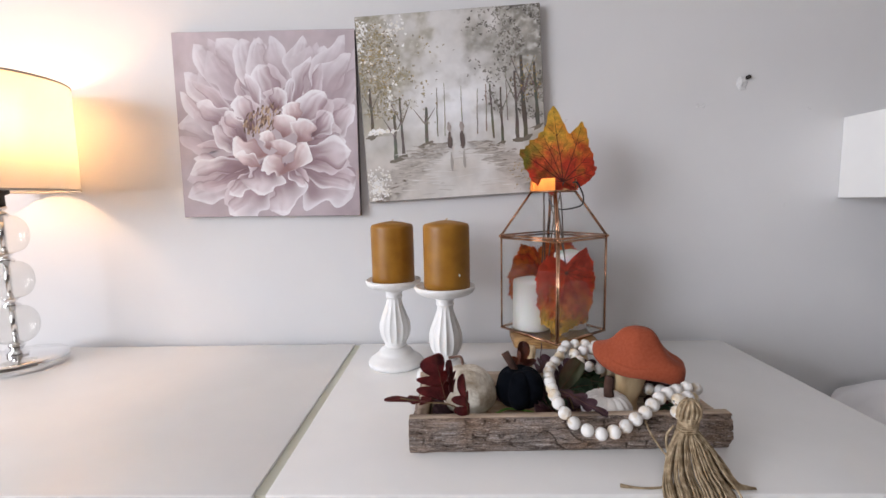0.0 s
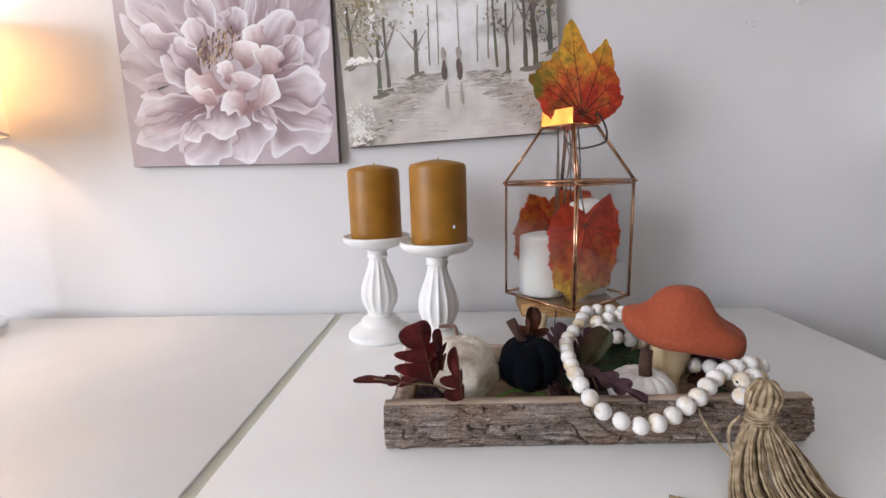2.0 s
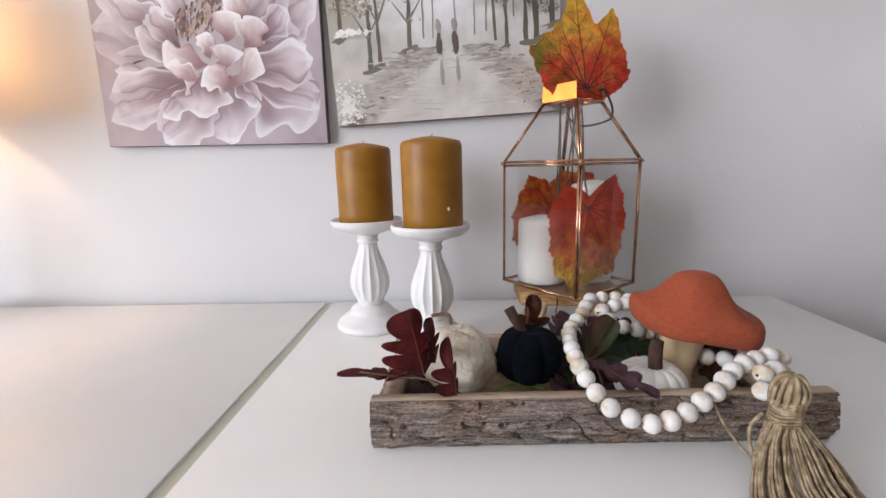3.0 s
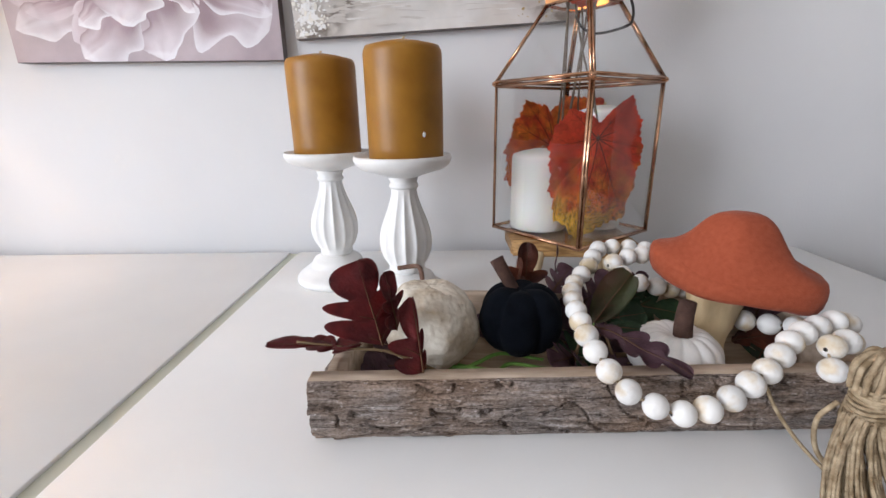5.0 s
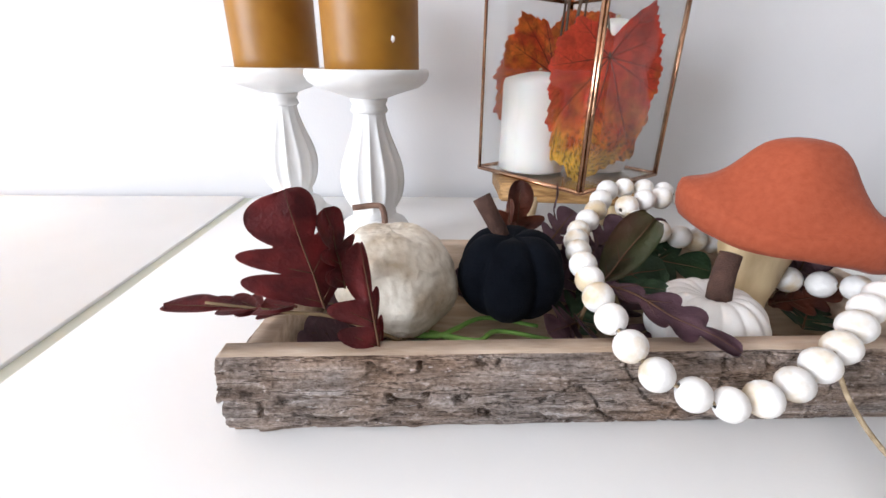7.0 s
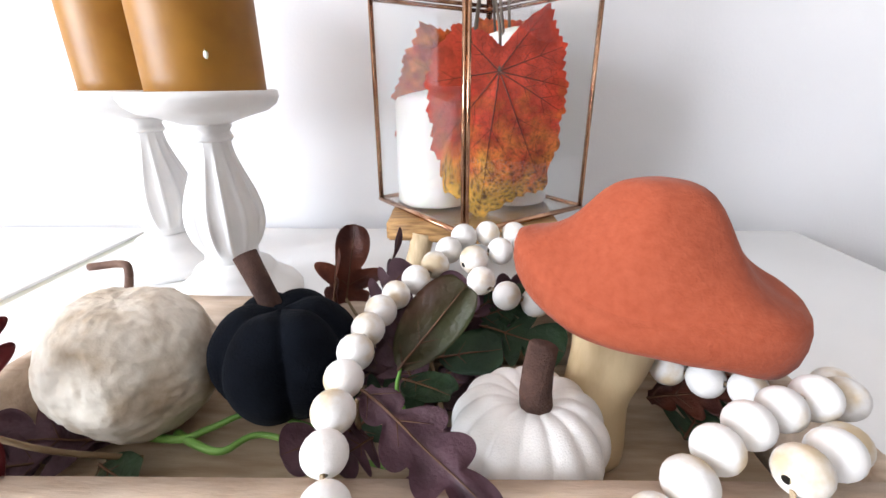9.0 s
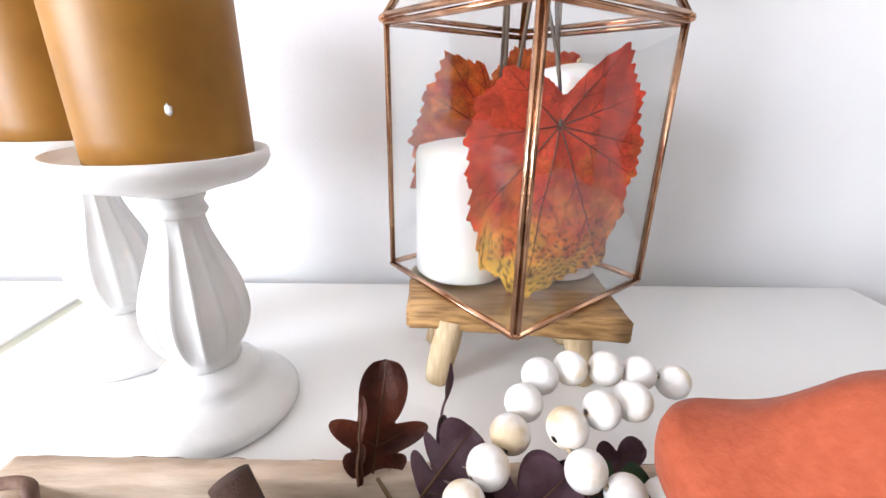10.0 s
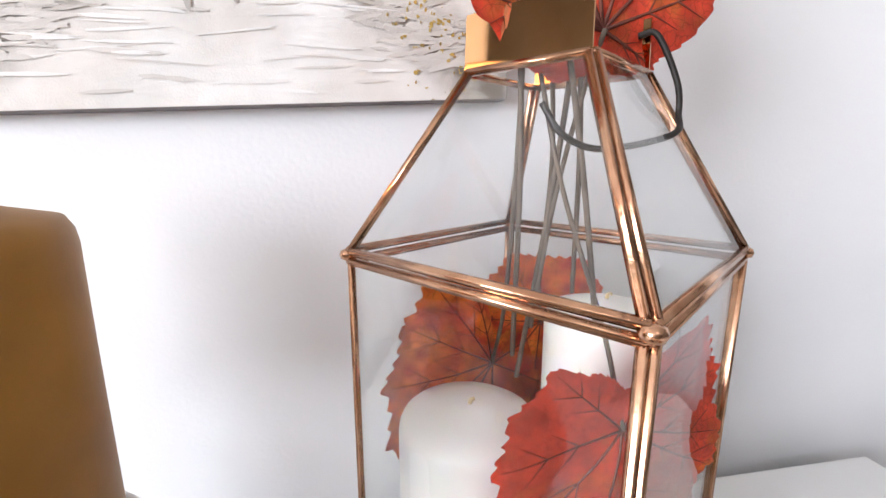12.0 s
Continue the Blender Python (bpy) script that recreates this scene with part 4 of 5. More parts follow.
        over = Vector((end_x, 0.491 - 0.006 * depth, Z - 0.006 + lift * 0.4))
        tip = Vector((end_x + random.uniform(-0.004, 0.004), 0.489 - 0.008 * depth, Z - drop))
        if u > 0.72:                         # these lie on the top
            over = Vector((end_x + 0.004, 0.506, Z + 0.002 + lift * 0.3))
            tip = Vector((end_x + 0.012, 0.505, Z + 0.0015))
        line = smooth_path([(x0, y0, 0.830), mid, edge, over, tip], 7)
        for p in line[1:]:
            p += noise.noise_vector(Vector((p.z * 60, k * 3.3, 0))) * 0.0011
            if p.y > 0.4975:
                p.z = max(p.z, Z + 0.0014)
        part("strand", tube(line, 0.00125, 5, twist=14.0), JUTE, tassel)
    part("loose_cord", tube(smooth_path([(0.362, 0.570, 0.826), (0.367, 0.563, 0.812), (0.376, 0.553, 0.797), (0.385, 0.540, 0.787), (0.392, 0.530, 0.784)], 8), 0.0012, 6), JUTE, root)
    part("loose_cord", tube(smooth_path([(0.311, 0.510, Z + 0.0025), (0.325, 0.508, Z + 0.0016), (0.345, 0.507, Z + 0.0014), (0.375, 0.512, Z + 0.0014)], 8), lambda f: 0.0022 - 0.001 * min(1, f * 3), 6), JUTE, root)
    part("loose_cord", tube(smooth_path([(0.384, 0.545, 0.832), (0.378, 0.548, 0.818), (0.379, 0.545, 0.800), (0.386, 0.536, 0.788), (0.390, 0.528, 0.784)], 8), 0.0015, 6), JUTE, root)


garland()


# ---- leaf sprigs in the tray ----
def lobed_blade(base, tip, face, width, lobes, bend, bm, seed=0.0, right=1.0):
    """A fig- or oak-shaped blade from base to tip, its face turned towards face; returns the midrib."""
    base, tip = Vector(base), Vector(tip)
    along = tip - base
    length = along.length
    y = along.normalized()
    z = (Vector(face) - y * y.dot(Vector(face))).normalized()
    x = y.cross(z)
    ns, nt_ = 60, 6
    rows, rib = [], []

    def half(s):
        w = 0.24 * width * (1 - s ** 2)
        for c, r, k in lobes:
            w = max(w, width * k * max(0.0, 1 - ((s - c) / r) ** 2) ** 0.36)
        return max(w, 0.0004)
    for i in range(ns + 1):
        s = i / ns
        w = half(s)
        drop = -bend * length * s * s
        row = []
        for j in range(-nt_, nt_ + 1):
            t = j / nt_
            sweep = 0.46 * abs(t) * w * (1 - s ** 2.5)
            wave = 0.05 * length * noise.noise(Vector((t * 1.3, s * 3, seed))) + 0.10 * w * t * t
            row.append(bm.verts.new(base + y * (s * length * 0.93 + sweep) + x * (t * w * (right if t > 0 else 1)) + z * (drop + wave - (0.6 * (1 - right) * t * w if t > 0 else 0))))
        rows.append(row)
        rib.append(base + y * s * length * 0.93 + z * (drop + 0.05 * length * noise.noise(Vector((0, s * 3, seed)))))
    new_faces = []
    for p, q in zip(rows, rows[1:]):
        for j in range(2 * nt_):
            new_faces.append(bm.faces.new((p[j], p[j + 1], q[j + 1], q[j])))
    bmesh.ops.solidify(bm, geom=new_faces, thickness=0.0005)
    return rib, z, x, length


FIG_LOBES = [(0.13, 0.125, 0.95), (0.40, 0.115, 1.0), (0.75, 0.25, 0.76)]
OAK_LOBES = [(0.15, 0.11, 0.50), (0.38, 0.12, 0.85), (0.60, 0.12, 0.80), (0.84, 0.16, 0.42)]
LONG_LOBES = [(0.12, 0.13, 0.90), (0.38, 0.13, 1.0), (0.74, 0.27, 0.50)]
BROAD_LOBES = [(0.14, 0.15, 1.02), (0.41, 0.13, 0.92), (0.76, 0.24, 0.66)]
OVAL_LOBES = [(0.52, 0.52, 1.0)]


def sprig(label, stem_points, leaves, stem_material=BROWN_STEM, stem_w=0.0014):
    root = thing("leaf_sprig", stem_points[0], label, "leaf sprig", "leaf sprigs in the tray")
    part("stem", tube(smooth_path(stem_points, 8), lambda f: stem_w * (1 - 0.45 * f), 7), stem_material, root)
    for k, (base, tip, face, width, lobes, bend, material, *right) in enumerate(leaves):
        bm = bmesh.new()
        rib, z, x, length = lobed_blade(base, tip, face, width, lobes, bend, bm, k * 2.7 + base[0] * 40, *right)
        bmesh.ops.recalc_face_normals(bm, faces=bm.faces)
        blade = part("leaf", bm, material, root)
        bm = tube([p + z * 0.0006 for p in rib], lambda f: 0.0007 * (1 - 0.85 * f), 5)
        for s, d in ((0.08, 1), (0.08, -1), (0.33, 1), (0.33, -1)):
            p = rib[int(s * 60)]
            q = rib[min(60, int((s + 0.14) * 60))] + x * d * width * 0.5 * (right[0] if right and d > 0 else 1)
            tube([p.lerp(q, t / 3) + z * 0.0006 for t in range(4)], lambda f: 0.0003 * (1 - 0.7 * f), 4, bm)
        part("midrib", bm, PALE_VEIN, blade)


sprig("wine-red fig-leaf sprig hanging over the tray's end", [(0.165, 0.625, 0.797), (0.146, 0.608, 0.818), (0.122, 0.603, 0.832), (0.098, 0.601, 0.836), (0.060, 0.600, 0.842)], [
    ((0.119, 0.602, 0.838), (0.105, 0.600, 0.904), (0.1, -1, 0.10), 0.033, BROAD_LOBES, 0.05, WINE_LEAF, 0.5),
    ((0.148, 0.586, 0.822), (0.142, 0.584, 0.884), (0.25, -1, 0.1), 0.020, LONG_LOBES, 0.05, WINE_LEAF, 0.25),
    ((0.105, 0.601, 0.838), (0.034, 0.600, 0.842), (0.0, 0.12, 1.0), 0.014, FIG_LOBES, 0.02, WINE_LEAF),
    ((0.128, 0.608, 0.846), (0.123, 0.610, 0.892), (0.95, -0.35, 0.1), 0.015, FIG_LOBES, 0.05, WINE_LEAF),
    ((0.098, 0.604, 0.834), (0.052, 0.612, 0.836), (0.1, -0.10, 1.0), 0.010, FIG_LOBES, 0.02, WINE_LEAF),
])
sprig("dark plum leaves lying in the tray's end", [(0.150, 0.640, 0.795), (0.130, 0.630, 0.800), (0.112, 0.622, 0.806)], [
    ((0.140, 0.632, 0.800), (0.098, 0.616, 0.814), (0.0, -0.5, 0.9), 0.018, FIG_LOBES, 0.02, PLUM_LEAF),
    ((0.150, 0.640, 0.797), (0.108, 0.655, 0.806), (0.1, -0.4, 0.9), 0.020, FIG_LOBES, 0.02, PLUM_LEAF),
    ((0.120, 0.660, 0.797), (0.104, 0.690, 0.812), (0.2, -0.4, 0.9), 0.018, FIG_LOBES, 0.02, PLUM_LEAF),
    ((0.126, 0.618, 0.800), (0.102, 0.596, 0.816), (0.1, -0.5, 0.9), 0.016, FIG_LOBES, 0.02, PLUM_LEAF),
    ((0.150, 0.620, 0.798), (0.180, 0.602, 0.806), (0.0, -0.5, 0.9), 0.010, OVAL_LOBES, 0.02, GREEN_LEAF),
])
TIP_LOBES = [(0.12, 0.12, 0.55), (0.34, 0.13, 0.85), (0.72, 0.28, 0.42)]
sprig("dark russet oak-leaf sprig standing behind the pumpkins", [(0.262, 0.690, 0.797), (0.250, 0.702, 0.820), (0.240, 0.709, 0.834)], [
    ((0.236, 0.716, 0.820), (0.243, 0.736, 0.876), (0.2, -1, 0.2), 0.025, TIP_LOBES, 0.05, RUSSET_LEAF),
    ((0.232, 0.712, 0.826), (0.231, 0.728, 0.862), (-0.9, -0.6, 0.2), 0.010, TIP_LOBES, 0.05, RUSSET_LEAF),
    ((0.262, 0.712, 0.836), (0.273, 0.738, 0.872), (1.0, -0.25, 0.2), 0.0085, TIP_LOBES, 0.05, PLUM_LEAF),
    ((0.258, 0.700, 0.834), (0.280, 0.716, 0.856), (0.0, -0.6, 0.8), 0.014, FIG_LOBES, 0.05, PLUM_LEAF),
])
sprig("plum-purple leaf sprig lying inside the bead loop", [(0.300, 0.650, 0.796), (0.292, 0.668, 0.822), (0.285, 0.684, 0.834)], [
    ((0.276, 0.676, 0.832), (0.316, 0.698, 0.852), (0.0, -0.7, 0.7), 0.019, FIG_LOBES, 0.04, PLUM_LEAF),
    ((0.290, 0.664, 0.824), (0.268, 0.684, 0.840), (0.1, -0.8, 0.6), 0.014, FIG_LOBES, 0.04, PLUM_LEAF),
    ((0.288, 0.652, 0.816), (0.270, 0.664, 0.836), (0.1, -0.9, 0.4), 0.013, FIG_LOBES, 0.04, PLUM_LEAF),
    ((0.298, 0.660, 0.816), (0.334, 0.682, 0.826), (0.0, -0.6, 0.8), 0.016, OAK_LOBES, 0.06, PLUM_LEAF),
    ((0.310, 0.690, 0.834), (0.352, 0.716, 0.850), (0.1, -0.5, 0.8), 0.013, OAK_LOBES, 0.06, PLUM_LEAF),
])
sprig("green and bronze leaf sprig beside the white pumpkin", [(0.285, 0.645, 0.797), (0.278, 0.646, 0.818), (0.280, 0.647, 0.832)], [
    ((0.279, 0.646, 0.831), (0.312, 0.659, 0.871), (-0.2, -0.95, 0.35), 0.0150, OVAL_LOBES, 0.03, OLIVE_LEAF, 0.8),
    ((0.282, 0.640, 0.830), (0.304, 0.618, 0.842), (0.2, -0.4, 1.0), 0.009, OVAL_LOBES, 0.08, GREEN_LEAF),
    ((0.318, 0.690, 0.828), (0.362, 0.664, 0.829), (0.0, -0.5, 0.9), 0.018, FIG_LOBES, 0.03, GREEN_LEAF),
    ((0.318, 0.692, 0.832), (0.350, 0.698, 0.842), (0.0, -0.6, 0.8), 0.015, FIG_LOBES, 0.04, GREEN_LEAF),
    ((0.296, 0.668, 0.822), (0.330, 0.664, 0.832), (0.0, -0.6, 0.8), 0.012, OVAL_LOBES, 0.04, GREEN_LEAF),
], GREEN_STEM)
sprig("plum-purple oak leaf lying over the tray's front edge", [(0.262, 0.634, 0.800), (0.264, 0.626, 0.828), (0.270, 0.617, 0.842)], [
    ((0.269, 0.617, 0.843), (0.322, 0.569, 0.836), (0.30, -0.60, 0.8), 0.0165, OAK_LOBES, 0.10, PLUM_LEAF),
    ((0.262, 0.634, 0.808), (0.236, 0.606, 0.820), (0.0, -0.7, 0.8), 0.014, FIG_LOBES, 0.03, PLUM_LEAF),
    ((0.268, 0.630, 0.806), (0.258, 0.601, 0.822), (0.1, -0.7, 0.8), 0.013, FIG_LOBES, 0.03, PLUM_LEAF),
    ((0.285, 0.650, 0.797), (0.320, 0.690, 0.803), (0.0, -0.2, 1.0), 0.020, OAK_LOBES, 0.03, PLUM_LEAF),
    ((0.300, 0.640, 0.797), (0.262, 0.690, 0.803), (0.0, -0.2, 1.0), 0.020, OAK_LOBES, 0.03, PLUM_LEAF),
], BROWN_STEM)
sprig("bright green plastic stem with loose leaves in the tray", [(0.130, 0.640, 0.800), (0.174, 0.634, 0.799), (0.188, 0.640, 0.800), (0.207, 0.648, 0.803), (0.240, 0.640, 0.802)], [
    ((0.110, 0.625, 0.797), (0.140, 0.650, 0.800), (0.0, -0.2, 1.0), 0.016, FIG_LOBES, 0.03, PLUM_LEAF),
    ((0.420, 0.668, 0.820), (0.446, 0.692, 0.836), (0.3, -0.5, 0.8), 0.016, FIG_LOBES, 0.03, PLUM_LEAF),
    ((0.410, 0.640, 0.800), (0.436, 0.668, 0.806), (0.0, -0.3, 1.0), 0.017, FIG_LOBES, 0.03, GREEN_LEAF),
    ((0.270, 0.690, 0.797), (0.226, 0.702, 0.801), (0.0, -0.2, 1.0), 0.016, FIG_LOBES, 0.03, PLUM_LEAF),
    ((0.310, 0.640, 0.797), (0.290, 0.600, 0.799), (0.0, -0.2, 1.0), 0.016, FIG_LOBES, 0.03, PLUM_LEAF),
], GREEN_STEM, 0.0022)
sprig("dark plum leaves piled along the tray's back", [(0.260, 0.705, 0.796), (0.300, 0.702, 0.800), (0.340, 0.700, 0.800)], [
    ((0.250, 0.690, 0.800), (0.285, 0.704, 0.822), (0.0, -0.7, 0.7), 0.018, FIG_LOBES, 0.05, PLUM_LEAF),
    ((0.300, 0.700, 0.806), (0.270, 0.706, 0.836), (0.1, -0.9, 0.4), 0.017, OAK_LOBES, 0.05, PLUM_LEAF),
    ((0.330, 0.696, 0.806), (0.312, 0.712, 0.842), (0.0, -0.9, 0.4), 0.018, FIG_LOBES, 0.04, PLUM_LEAF),
    ((0.290, 0.640, 0.800), (0.318, 0.604, 0.803), (0.1, -0.2, 1.0), 0.017, FIG_LOBES, 0.04, PLUM_LEAF),
    ((0.256, 0.640, 0.799), (0.288, 0.664, 0.816), (-0.1, -0.6, 0.8), 0.017, FIG_LOBES, 0.04, GREEN_LEAF),
    ((0.408, 0.690, 0.812), (0.450, 0.676, 0.842), (0.1, -0.8, 0.6), 0.017, FIG_LOBES, 0.05, PLUM_LEAF),
    ((0.400, 0.660, 0.806), (0.440, 0.650, 0.822), (0.0, -0.6, 0.8), 0.015, OAK_LOBES, 0.05, RUSSET_LEAF),
    ((0.190, 0.690, 0.798), (0.225, 0.704, 0.816), (0.0, -0.6, 0.8), 0.016, FIG_LOBES, 0.05, PLUM_LEAF),
])
sprig("twisted bright green leaf stem lying in the tray", [(0.172, 0.640, 0.797), (0.188, 0.630, 0.800), (0.202, 0.626, 0.801), (0.215, 0.636, 0.801), (0.250, 0.628, 0.799), (0.280, 0.622, 0.797)], [], GREEN_STEM, 0.0021)
sprig("dry brown leaf stem lying in the tray", [(0.120, 0.612, 0.800), (0.150, 0.600, 0.797), (0.200, 0.606, 0.796), (0.260, 0.600, 0.796)], [], BROWN_STEM, 0.0013)


# ---- table lamp ----
def table_lamp():
    root = thing("table_lamp", LAMP, "lit table lamp with glass-ball stem and cream drum shade", "lamp")
    c = (LAMP.x, LAMP.y, Z)
    part("base", lathe([(0, 0), (0.079, 0), (0.080, 0.002), (0.080, 0.017), (0.078, 0.0195), (0.02, 0.021), (0, 0.021)], c, 72), CHROME, root, "round polished chrome base")
    z = 0.020
    part("collar", lathe([(0, z), (0.016, z), (0.018, z + 0.006), (0.010, z + 0.012), (0.009, z + 0.016), (0.014, z + 0.022), (0.009, z + 0.030), (0, z + 0.030)], c, 32), CHROME, root, "turned chrome collar")
    z += 0.028
    for k in range(3):
        r, h = 0.040, 0.074
        ball = [(r * math.sin(math.pi * (0.08 + 0.84 * i / 20)) ** 0.85, z + h * (0.5 - 0.5 * math.cos(math.pi * i / 20))) for i in range(21)]
        glass = part("glass_ball", lathe(ball, c, 96, lambda zz, a: 1 - 0.035 * abs(math.sin(9 * a))), CRYSTAL, root, "ribbed clear glass ball")
        glass.visible_shadow = False
        part("rod", lathe([(0, z), (0.005, z), (0.005, z + h), (0, z + h)], c, 16), CHROME, root)
        z += h - 0.001
        part("collar", lathe([(0, z), (0.012, z), (0.015, z + 0.004), (0.007, z + 0.009), (0.007, z + 0.011), (0.013, z + 0.016), (0.011, z + 0.019), (0, z + 0.019)], c, 32), CHROME, root, "turned chrome collar")
        z += 0.018
    part("neck", lathe([(0, z), (0.010, z), (0.010, z + 0.022), (0.018, z + 0.026), (0.018, z + 0.062), (0.025, z + 0.070), (0.027, z + 0.118), (0.024, z + 0.122), (0, z + 0.122)], c, 32), DARK_METAL, root)
    z0, z1, r = 0.352, 0.560, 0.128
    wall_ = lathe([(r, z0), (r, z1), (r - 0.0012, z1), (r - 0.0012, z0), (r, z0)], c, 96)
    part("shade", wall_, SHADE_CLOTH, root, "cream fabric drum shade")
    for zz in (z0, z1):
        part("trim_ring", lathe([(r + 0.0006, zz - 0.002), (r + 0.0006, zz + 0.002), (r - 0.002, zz + 0.002), (r - 0.002, zz - 0.002), (r + 0.0006, zz - 0.002)], c, 96), COPPER_TRIM, root)
    for k in range(3):
        a = 2 * math.pi * k / 3 + 0.5
        part("spoke", tube([(c[0] + 0.012 * math.cos(a), c[1] + 0.012 * math.sin(a), Z + z0 + 0.018), (c[0] + (r - 0.001) * math.cos(a), c[1] + (r - 0.001) * math.sin(a), Z + z0 + 0.003)], 0.0012, 6), CHROME, root)


def shade_mat():
    m = bpy.data.materials.new("shade_cloth")
    m.use_nodes = True
    nt = m.node_tree
    nt.nodes.remove(nt.nodes["Principled BSDF"])
    co = nt.nodes.new("ShaderNodeTexCoord")
    n1 = nt.nodes.new("ShaderNodeTexNoise")
    n1.inputs["Scale"].default_value = 500
    nt.links.new(co.outputs["Object"], n1.inputs["Vector"])
    ramp = nt.nodes.new("ShaderNodeValToRGB")
    ramp.color_ramp.elements[0].color, ramp.color_ramp.elements[1].color = (0.88, 0.85, 0.79, 1), (0.94, 0.92, 0.87, 1)
    nt.links.new(n1.outputs["Fac"], ramp.inputs["Fac"])
    d, t = nt.nodes.new("ShaderNodeBsdfDiffuse"), nt.nodes.new("ShaderNodeBsdfTranslucent")
    mx = nt.nodes.new("ShaderNodeMixShader")
    mx.inputs[0].default_value = 0.80
    nt.links.new(ramp.outputs[0], d.inputs["Color"])
    nt.links.new(ramp.outputs[0], t.inputs["Color"])
    nt.links.new(d.outputs[0], mx.inputs[1])
    nt.links.new(t.outputs[0], mx.inputs[2])
    weave = nt.nodes.new("ShaderNodeBsdfTransparent")      # gaps in the weave
    weave.inputs["Color"].default_value = (1.0, 0.90, 0.76, 1)
    thin = nt.nodes.new("ShaderNodeMixShader")
    thin.inputs[0].default_value = 0.24
    nt.links.new(mx.outputs[0], thin.inputs[1])
    nt.links.new(weave.outputs[0], thin.inputs[2])
    nt.links.new(thin.outputs[0], nt.nodes["Material Output"].inputs["Surface"])
    return m


SHADE_CLOTH = shade_mat()
COPPER_TRIM = mat("grey_trim", (0.50, 0.46, 0.42), (0.58, 0.53, 0.48), 0.6, 60)
table_lamp()


# ---- canvases ----
PAINT = colour_attr_mat("canvas_paint", 0.62, 26, 0.10, 0.25, 700)
THICK = 0.017


class Picture:
    """Flat painted shapes on a square canvas; u and v run from 0 to 1."""

    def __init__(self):
        self.bm = bmesh.new()
        self.tint = self.bm.verts.layers.float_color.new("tint")
        self.level = 0
        self.coat = 0

    def vert(self, u, v, c):
        q = self.bm.verts.new((min(0.998, max(0.002, u)) - 0.5, -0.0004 - 0.0003 * self.coat - 0.0000015 * (self.level % 200), min(0.998, max(0.002, v)) - 0.5))
        q[self.tint] = (*c, 1)
        return q

    def ground(self, n, colour):
        g = [[self.vert(i / n, j / n, colour(i / n, j / n)) for i in range(n + 1)] for j in range(n + 1)]
        for j in range(n):
            for i in range(n):
                self.bm.faces.new((g[j][i], g[j][i + 1], g[j + 1][i + 1], g[j + 1][i]))
        self.level += 1

    def petal(self, u0, v0, u1, v1, width, bend, dark, mid, light, edge=1, ns=24, nt_=12, blunt=1.45, wave=0.0, seed=0):
        """One petal from its base to its tip, darker in the throat and pale along one edge."""
        d = Vector((u1 - u0, v1 - v0))
        side = Vector((-d.y, d.x)).normalized()
        rows = []
        for i in range(ns + 1):
            s = i / ns
            w = width * (math.sin(math.pi * s ** blunt) ** 0.62 if 0 < s < 1 else 0.02)
            c = Vector((u0, v0)) + d * s + side * bend * math.sin(math.pi * s) * d.length
            row = []
            for j in range(nt_ + 1):
                t = 2 * j / nt_ - 1
                k = 0.5 + 0.5 * t * edge
                col = mix(dark, mid, s * 1.5 - 0.12 + 0.25 * noise.noise(Vector((s * 3, t, seed))))
                col = mix(col, light, 1.3 * (s - 0.42) + 0.6 * (k - 0.5) + 0.38 * noise.noise(Vector((s * 2.2, t * 4, seed + 4))))
                col = mix(col, light, 0.9 * max(0.0, k - 0.78) / 0.22 * min(1.0, 2.5 * s))
                col = mix(col, dark, 0.55 * max(0.0, 0.16 - k) / 0.16)
                if s > 0.88:
                    col = mix(col, light, 0.6)
                p = c + side * (t * w * (1 + wave * noise.noise(Vector((s * 4, seed, t)))) + 0.30 * wave * width * noise.noise(Vector((s * 3.2, seed + 9, 1))))
                row.append(self.vert(p.x, p.y, col))
            rows.append(row)
        for p, q in zip(rows, rows[1:]):
            for j in range(nt_):
                self.bm.faces.new((p[j], p[j + 1], q[j + 1], q[j]))
        self.level += 1

    def dab(self, u, v, ru, rv, c, turn=0.0, n=9, ragged=0.35):
        ring = []
        for i in range(n):
            a = 2 * math.pi * i / n
            k = 1 + random.uniform(-ragged, ragged)
            x, y = ru * k * math.cos(a), rv * k * math.sin(a)
            ring.append(self.vert(u + x * math.cos(turn) - y * math.sin(turn), v + x * math.sin(turn) + y * math.cos(turn), c))
        self.bm.faces.new(ring)
        self.level += 0.5

    def stroke(self, pts, w0, w1, c):
        pts = [Vector(p) for p in pts]
        prev = None
        for k, p in enumerate(pts):
            f = k / (len(pts) - 1)
            w = (w0 + (w1 - w0) * f) * random.uniform(0.75, 1.2)
            d = (pts[min(k + 1, len(pts) - 1)] - pts[max(k - 1, 0)]).normalized()
            s = Vector((-d.y, d.x)) * w
            col = tuple(x * random.uniform(0.85, 1.15) for x in c)
            cur = (self.vert(p.x + s.x, p.y + s.y, col), self.vert(p.x - s.x, p.y - s.y, col))
            if prev:
                self.bm.faces.new((prev[0], prev[1], cur[1], cur[0]))
            prev = cur
        self.level += 0.5


